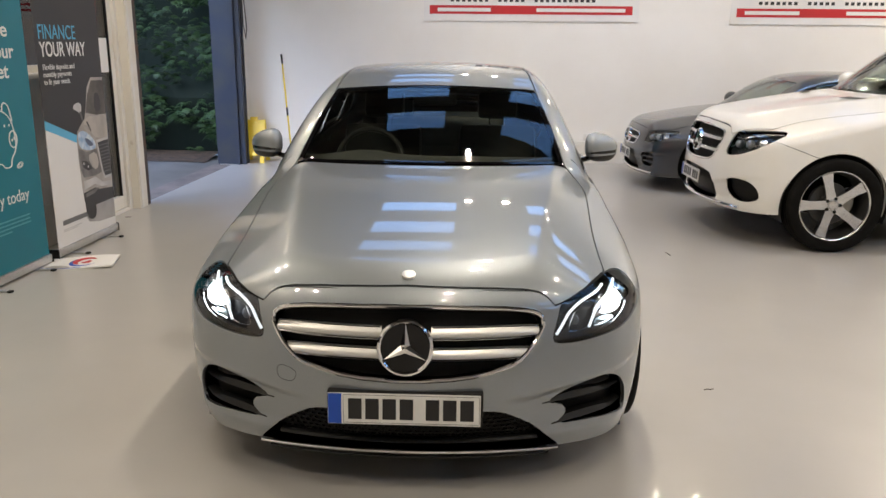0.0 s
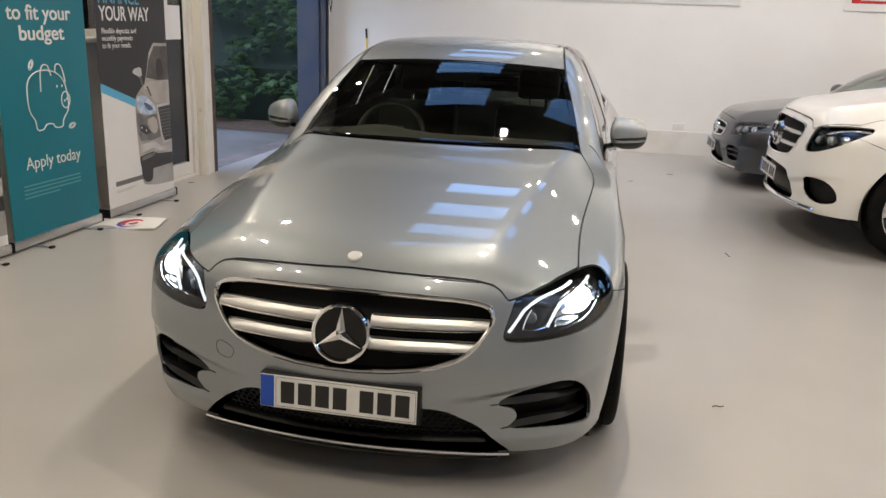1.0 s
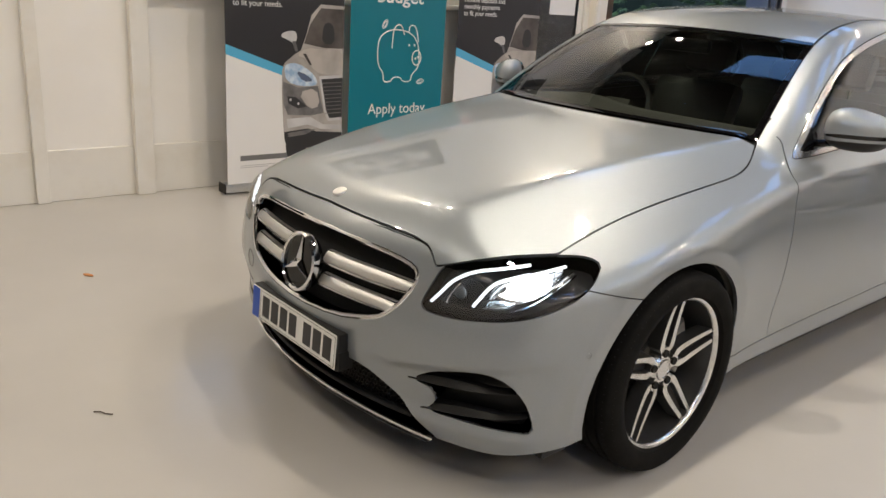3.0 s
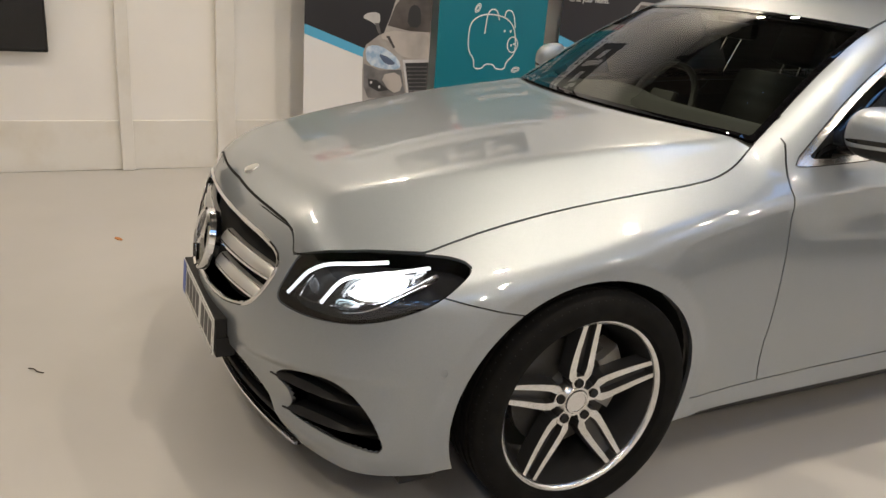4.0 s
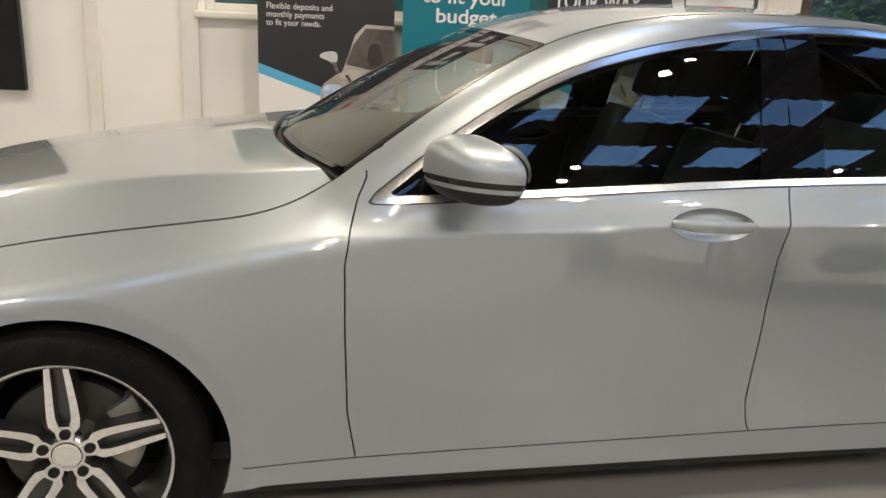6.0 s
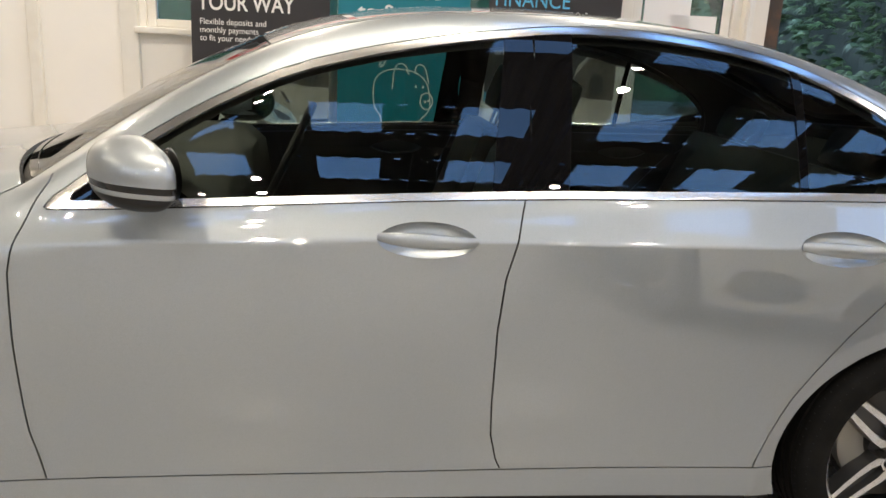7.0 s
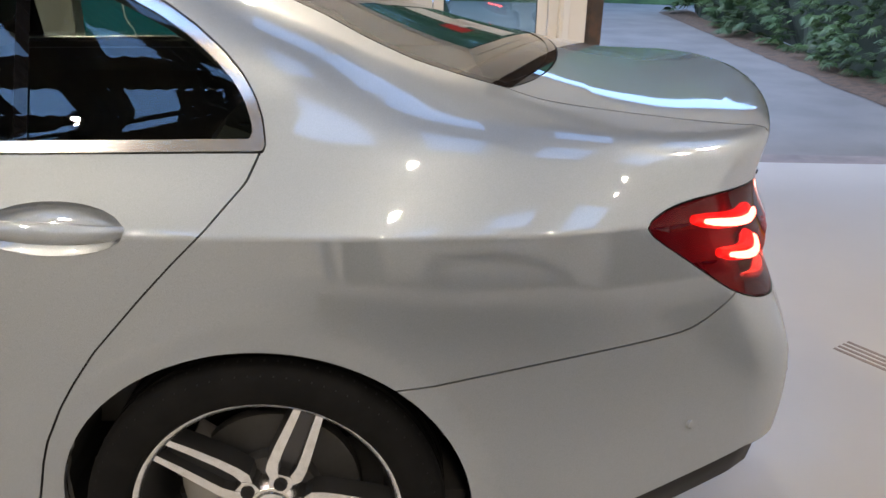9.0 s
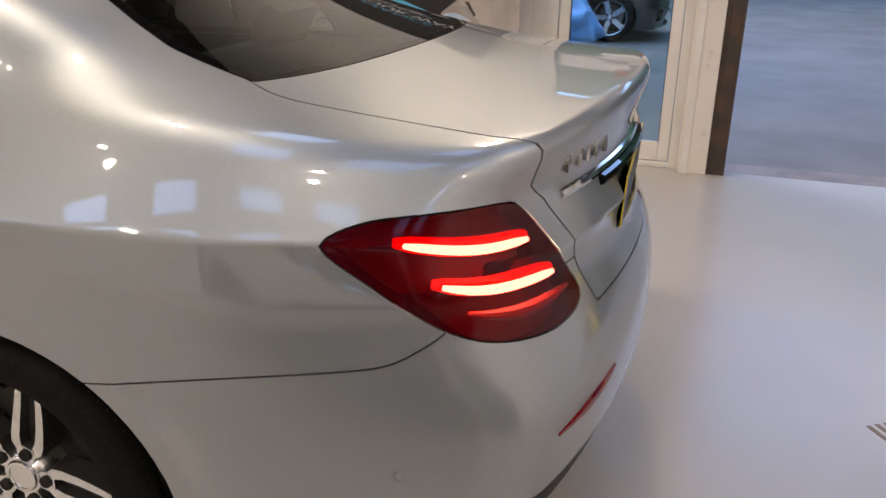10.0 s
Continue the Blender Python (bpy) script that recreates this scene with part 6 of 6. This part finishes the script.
def finance_banner(y0):
    w = .90
    b = stand("black and white printed roll-up banner with a car picture", y0, w, CHARCOAL)
    layer(b, "white_field", [(0, .075), (w, .075), (w, .705), (.45, .80), (0, .955)], -.0008, PRINT_WHITE)
    layer(b, "blue_swoosh", [(0, .955), (.45, .80), (.62, .745), (.62, .80), (.42, .872), (0, 1.02)], -.0003, PRINT_BLUE)
    # plain printed car: body, glass, bonnet, lamps, grille, bumper, tyre and shadow
    at_ = lambda *pts: [(min(.40 + (x - 235) * .00206, w), .82 + (312 - y) * .0021) for x, y in pts]
    layer(b, "soft_shadow", at_((250, 585), (270, 560), (478, 560), (478, 636), (350, 630), (272, 616)), .0000, PRINT_SHADE)
    car_ = layer(b, "car_picture", at_((240, 300), (250, 275), (290, 245), (310, 235), (330, 185), (350, 120), (385, 85), (478, 88), (478, 560), (330, 562), (265, 562), (250, 530), (245, 480), (240, 380)), .0004, PRINT_SILVER)
    layer(car_, "windscreen_print", at_((322, 212), (345, 150), (385, 97), (478, 99), (478, 228), (400, 226), (350, 217)), .0007, PRINT_BROWN)
    layer(car_, "seat_print", round_poly(at_((395, 150), (420, 140), (440, 160), (440, 215), (390, 212)), 1), .0010, PRINT_DARK)
    layer(car_, "bonnet_print", round_poly(at_((292, 250), (330, 226), (400, 230), (478, 232), (478, 312), (392, 316), (350, 290), (335, 262)), 1), .0007, PRINT_CHAMPAGNE)
    layer(car_, "bonnet_line", at_((318, 245), (330, 245), (352, 280), (346, 284)), .0010, PRINT_BROWN)
    layer(car_, "mirror_print", round_poly(at_((233, 192), (245, 176), (292, 170), (296, 200), (284, 215), (262, 200)), 2), .0007, PRINT_LIGHT)
    layer(car_, "mirror_stalk", at_((276, 205), (290, 205), (300, 238), (290, 238)), .0010, PRINT_GREY)
    layer(car_, "wing_print", at_((243, 335), (300, 356), (378, 352), (402, 445), (350, 452), (262, 446), (246, 410)), .0007, PRINT_GREY)
    layer(car_, "wing_light", round_poly(at_((300, 372), (372, 358), (388, 420), (345, 432)), 1), .0010, PRINT_CHAMPAGNE)
    layer(car_, "lamp_print", round_poly(at_((246, 290), (262, 276), (300, 276), (348, 302), (376, 332), (370, 352), (310, 352), (256, 336)), 1), .0010, PRINT_LAMP)
    layer(car_, "lamp_dark", round_poly(at_((290, 300), (330, 312), (362, 336), (320, 338)), 1), .0013, PRINT_BLUE_DARK)
    layer(car_, "grille_print", at_((381, 320), (478, 316), (478, 472), (420, 474), (404, 440)), .0010, PRINT_LIGHT)
    layer(car_, "grille_dark", at_((391, 330), (478, 326), (478, 462), (426, 464), (412, 436)), .0013, PRINT_DARK)
    for k in range(9):
        y = 342 + 13 * k
        layer(car_, "grille_slat", at_((394 + 2 * k, y), (478, y - 2), (478, y + 1), (394 + 2 * k, y + 3)), .0016, PRINT_GREY)
    layer(car_, "fog_lamp", at_((260, 384), (292, 388), (336, 420), (300, 426), (264, 408)), .0013, PRINT_DARK)
    for x, y in ((272, 396), (302, 410)):
        layer(car_, "fog_glint", [(u + .009 * math.cos(a), v + .010 * math.sin(a)) for u, v in at_((x, y)) for a in np.linspace(0, 6.283, 10)[:-1]], .0016, PRINT_LIGHT)
    layer(car_, "bumper_print", at_((258, 460), (350, 457), (400, 484), (478, 490), (478, 506), (390, 500), (340, 482), (262, 492)), .0010, PRINT_LIGHT)
    layer(car_, "lower_print", at_((248, 504), (340, 496), (375, 508), (478, 516), (478, 560), (330, 562), (262, 562), (250, 530)), .0010, PRINT_DARK)
    layer(car_, "lower_light", at_((262, 508), (345, 500), (372, 500), (330, 516), (264, 522)), .0013, PRINT_GREY)
    layer(b, "tyre_print", round_poly(at_((254, 540), (334, 540), (331, 596), (312, 612), (272, 606), (256, 575)), 1), .0008, PRINT_DARK)
    text_on(b, "FINANCE", .035, 1.585, .145, PRINT_BLUE, .50)
    text_on(b, "YOUR WAY", .045, 1.465, .145, PRINT_WHITE, .63, .002)
    text_on(b, "Flexible deposits and\nmonthly payments\nto fit your needs.", .055, 1.372, .055, PRINT_WHITE, .43)
    layer(b, "text_bar", [(.095, .232), (.545, .232), (.545, .268), (.095, .268)], .0002, PRINT_TEXT)
    for z, e in ((.195, .36), (.182, .30)):
        layer(b, "text_bar", [(.095, z), (e, z), (e, z + .005), (.095, z + .005)], .0002, PRINT_LIGHT)
    return b


finance_banner(1.18)
finance_banner(3.13)
tb = stand("teal printed roll-up banner with a white piggy bank drawing", 2.135, .87, TEAL)
text_on(tb, "finance", .22, 1.60, .13, PRINT_WHITE, .46, .002)
text_on(tb, "to fit your", .13, 1.462, .13, PRINT_WHITE, .60, .002)
text_on(tb, "budget", .22, 1.335, .13, PRINT_WHITE, .42, .002)
text_on(tb, "Apply today", .17, .515, .115, PRINT_WHITE, .54)


def line_on(parent, name, pts, r=.0045, closed=False):
    return part(name, tube([(.001, u, v) for u, v in pts], r, 6, closed, up=(1, 0, 0)), PRINT_WHITE, parent)


cu, cv = .43, .945
body_ = round_poly([(cu - .19, cv + .03), (cu - .18, cv + .14), (cu - .08, cv + .20), (cu + .08, cv + .19), (cu + .17, cv + .13), (cu + .20, cv + .02), (cu + .20, cv - .08),
                    (cu + .13, cv - .14), (cu + .13, cv - .19), (cu + .05, cv - .19), (cu + .03, cv - .155), (cu - .04, cv - .155), (cu - .06, cv - .19), (cu - .13, cv - .19), (cu - .13, cv - .12), (cu - .18, cv - .07)], 2)
line_on(tb, "pig_outline", body_, closed=True)
line_on(tb, "pig_ear", round_poly([(cu - .06, cv + .06), (cu - .05, cv + .22), (cu + .02, cv + .24), (cu + .05, cv + .16)], 2, False))
line_on(tb, "pig_ear", round_poly([(cu + .09, cv + .18), (cu + .10, cv + .235), (cu + .16, cv + .225), (cu + .185, cv + .11)], 2, False))
line_on(tb, "pig_snout", [(cu + .175 + .042 * math.cos(a), cv - .01 + .055 * math.sin(a)) for a in np.linspace(0, 6.283, 25)[:-1]], closed=True)
for du, dv in ((.165, -.015), (.188, -.005), (.10, .085), (.15, .085)):
    layer(tb, "pig_dot", [(cu + du + .008 * math.cos(a), cv + dv + .010 * math.sin(a)) for a in np.linspace(0, 6.283, 13)[:-1]], .0003, PRINT_WHITE)
for u, v, t in ((cu - .13, cv + .235, 60), (cu + .22, cv - .19, 15)):
    rot = Matrix.Rotation(radians(t), 2)
    for a_, b_ in ((.034, .017), (.022, .009)):
        line_on(tb, "coin", [tuple(Vector((u, v)) + rot @ Vector((a_ * math.cos(a), b_ * math.sin(a)))) for a in np.linspace(0, 6.283, 21)[:-1]], .0032, True)
for k, e in enumerate((.66, .66, .66, .40)):
    z = .405 - .026 * k
    layer(tb, "text_bar", [(.13, z), (.13 + e * .85, z), (.13 + e * .85, z + .009), (.13, z + .009)], .0002, shader("pale_teal_print", (.10, .34, .40), .45) if k == 0 else bpy.data.materials["pale_teal_print"])


def wall_sign(m, label):
    """A white panel, 2.8 m long, with a red strip; logo and writing are plain shapes."""
    sg = thing("wall_sign", label, "sign", m, group="white and red wall signs")
    place = lambda name, x0, x1, z0, z1, d, mat: part(name, boxes(((x0, -d, z0), (x1, -d + .002, z1)), bevel=.0004), mat, sg)
    part("panel", boxes(((0, -.012, 0), (2.82, 0, 1.0)), bevel=.003), PRINT_WHITE, sg)
    place("red_strip", .075, 2.735, .09, .20, .0142, PRINT_RED)
    place("writing_bar", .18, .88, .122, .168, .0164, PRINT_WHITE)
    place("writing_bar", 1.48, 2.64, .122, .168, .0164, PRINT_WHITE)
    x = .35
    for n in (7, 5, 11):
        for k in range(n):
            place("letter_bar", x, x + .045, .245, .285, .0142, PRINT_DARK)
            x += .075
        x += .10
    place("logo_block", .75, 2.05, .37, .86, .0142, PRINT_DARK)
    for x in (.85, 1.25, 1.62):
        place("logo_bar", x, x + .09, .44, .79, .0164, PRINT_WHITE)
        place("logo_bar", x + .12, x + .28, .56, .67, .0164, PRINT_WHITE)
    return sg


wall_sign(pose(-.466, YB, 1.868), "white wall sign with a red strip, high on the rear wall")
wall_sign(pose(3.54, YB, 1.852), "white wall sign with a red strip, above the parked cars")
wall_sign(WEST @ pose(XL, .80, 1.98, 0, 0, 90), "white wall sign with a red strip above the window")

# mop against the rear wall, and the yellow folding floor sign
mop = thing("mop", "yellow handled mop with black grip leaning on the wall", "mop")
top, foot = Vector((-2.39, YB - .02, 1.42)), Vector((-2.23, YB - .30, .03))
at = lambda t: top + (foot - top) * t
part("grip", tube([at(0), at(.09)], .014, 8), BLACK, mop)
part("handle", tube([at(.09), at(.50)], .0115, 8), YELLOW, mop)
part("collar", tube([at(.50), at(.58)], .014, 8), BLACK, mop)
part("lower_handle", tube([at(.58), at(.97)], .0115, 8), YELLOW, mop)
part("head", boxes(((-2.35, YB - .38, 0), (-2.11, YB - .24, .035)), bevel=.012), GREY_CLOTH, mop)
ys = thing("floor_sign", "yellow plastic folding floor sign standing by the wall", "floor sign", pose(-2.73, YB - .28, 0))
for s in (1, -1):
    tilt = Matrix.Translation((0, 0, .60)) @ Matrix.Rotation(radians(15 * s), 4, "X")
    bm = bmesh.new()
    for lo, hi in (((-.15, -.008, -.52), (.15, .008, -.04)), ((-.15, -.012, -.62), (-.09, .012, -.52)), ((.09, -.012, -.62), (.15, .012, -.52)), ((-.05, -.014, -.05), (.05, .014, .0)), ((-.15, -.014, -.08), (.15, .014, -.04))):
        box(bm, lo, hi, .005, tilt)
    part("panel", bm, YELLOW, ys)
sock = thing("wall_socket", "white double wall socket", "socket", pose(1.79, YB, .36))
part("face_plate", boxes(((-.073, -.012, -.043), (.073, 0, .043)), bevel=.004), TRIM, sock)
for x in (-.036, .036):
    part("rocker", boxes(((x - .012, -.015, .012), (x + .012, -.011, .032)), bevel=.002), PRINT_WHITE, sock)

# wall screen near the front
tv = thing("wall_screen", "large black wall-mounted screen", "television", WEST @ pose(XL, -1.685, .765))
part("casing", boxes(((.04, 0, 0), (.10, 1.34, .80)), bevel=.006), BLACK, tv)
part("glass", boxes(((.10, .012, .018), (.103, 1.328, .788))), TV_BLACK, tv)
part("bracket", boxes(((0, .45, .25), (.04, .90, .55)), bevel=.004), DARK_STEEL, tv)

# printed leaflet bag on the floor
pb = thing("paper_bag", "white paper bag with a red and blue swirl lying flat", "bag", pose(-2.62, 3.02, .001, 0, 0, 12))
bm = bmesh.new()
g = [[bm.verts.new((x, y, .012 + .010 * math.sin(9 * x + 3 * y) + .006 * math.sin(17 * y))) for y in np.linspace(-.15, .15, 9)] for x in np.linspace(-.26, .24, 13)]
for a, b in zip(g, g[1:]):
    for k in range(8):
        bm.faces.new((a[k], b[k], b[k + 1], a[k + 1]))
res = bmesh.ops.extrude_face_region(bm, geom=list(bm.faces))
for v in [e for e in res["geom"] if isinstance(e, bmesh.types.BMVert)]:
    v.co.z -= .010
bmesh.ops.recalc_face_normals(bm, faces=bm.faces)
part("bag", bm, PRINT_WHITE, pb, smooth=True)
hgt = lambda x, y: .0145 + .010 * math.sin(9 * x + 3 * y) + .006 * math.sin(17 * y)
for name, r0, r1, a0, a1, mat in (("red_swirl", .035, .080, .3, 4.2, PRINT_RED), ("blue_swirl", .070, .095, 2.2, 5.6, PLATE_BLUE), ("red_swirl", .0, .04, 3.3, 7.0, PRINT_RED)):
    bm = bmesh.new()
    prev = None
    for a in np.linspace(a0, a1, 22):
        wv = math.sin((a - a0) / (a1 - a0) * math.pi)
        rm, hw = (r0 + r1) / 2, (r1 - r0) / 2 * wv
        pr = [bm.verts.new((.03 + (rm + d) * 1.25 * math.cos(a), (rm + d) * math.sin(a), hgt(.03 + (rm + d) * 1.25 * math.cos(a), (rm + d) * math.sin(a)))) for d in (-hw, hw)]
        if prev:
            bm.faces.new((prev[0], pr[0], pr[1], prev[1]))
        prev = pr
    part(name, bm, mat, pb)
bm = bmesh.new()
prev = None
for x in np.linspace(-.25, .02, 12):
    pr = [bm.verts.new((x, y, hgt(x, y))) for y in (-.135 + .05 * (.02 - x), -.115 + .05 * (.02 - x))]
    if prev:
        bm.faces.new((prev[0], pr[0], pr[1], prev[1]))
    prev = pr
part("blue_stripe", bm, PLATE_BLUE, pb)

# scraps on the floor
rnd = random.Random(11)
leaf = thing("dead_leaf", "small curled brown leaf on the floor", "leaf", pose(-1.78, -.108, .002, 0, 0, 30))
bm = bmesh.new()
slab(bm, round_poly([(-.035, 0), (-.01, .014), (.035, .004), (.02, -.012), (-.015, -.012)], 2), .004)
part("blade", bm, shader("dead_leaf_brown", (.42, .17, .05), .8), leaf)
for x, y, a, l in ((-.42, -.49, 40, .07), (1.35, 1.05, 15, .05), (1.75, 3.6, 100, .09), (.6, 5.9, 10, .05), (.1, 5.6, 70, .03), (-2.95, 4.6, 20, .05), (1.2, -1.0, 60, .04), (1.6, 6.9, 5, .06), (1.15, 6.3, 20, .05), (2.1, .6, 130, .05)):
    tw = thing("floor_scrap", "dark twig scrap on the floor", "debris", pose(x, y, .003, 0, 0, a), group="scraps on the floor")
    part("twig", tube([(-l / 2, 0, 0), (-l / 6, .004, .002), (l / 6, -.003, .001), (l / 2, .003, 0)], .0022, 5), BARK, tw)
drain = thing("floor_grille", "row of worn slots in the floor", "grille", pose(-.30, 5.66, .0, 0, 0, 32))
for k in range(4):
    part("slot", boxes(((-.12, k * .03 - .008, -.002), (.12, k * .03 + .006, .0022)), bevel=.001), KERB, drain)

# dark car and a blue sheet heap in the yard, seen through the glass door
dark_car = copy_thing(coupe, pose(-10.35, 4.72, -.06, 0, 0, 180))
tagged(dark_car, "dark car parked outside on the tarmac yard", "car")
dark_car.name = "parked_car"
heap = thing("covered_heap", "light blue plastic sheet heap on the tarmac beside a dark car", "cover", pose(-9.0, 3.46, -.06))
bm = bmesh.new()
bmesh.ops.create_icosphere(bm, subdivisions=4, radius=1)
for v in bm.verts:
    k = 1 + .25 * noise.noise(v.co * 2.2) + .12 * noise.noise(v.co * 5)
    v.co = Vector((v.co.x * .28 * k, v.co.y * (.40 - .12 * v.co.z) * k, max(v.co.z * .36 * k + .28, 0)))
part("sheet", bm, shader("light_blue_plastic", (.20, .42, .72), .35, mix=((.30, .52, .80), 4, .4, .7, 4), bump=(9, .4, .02)), heap, smooth=True)
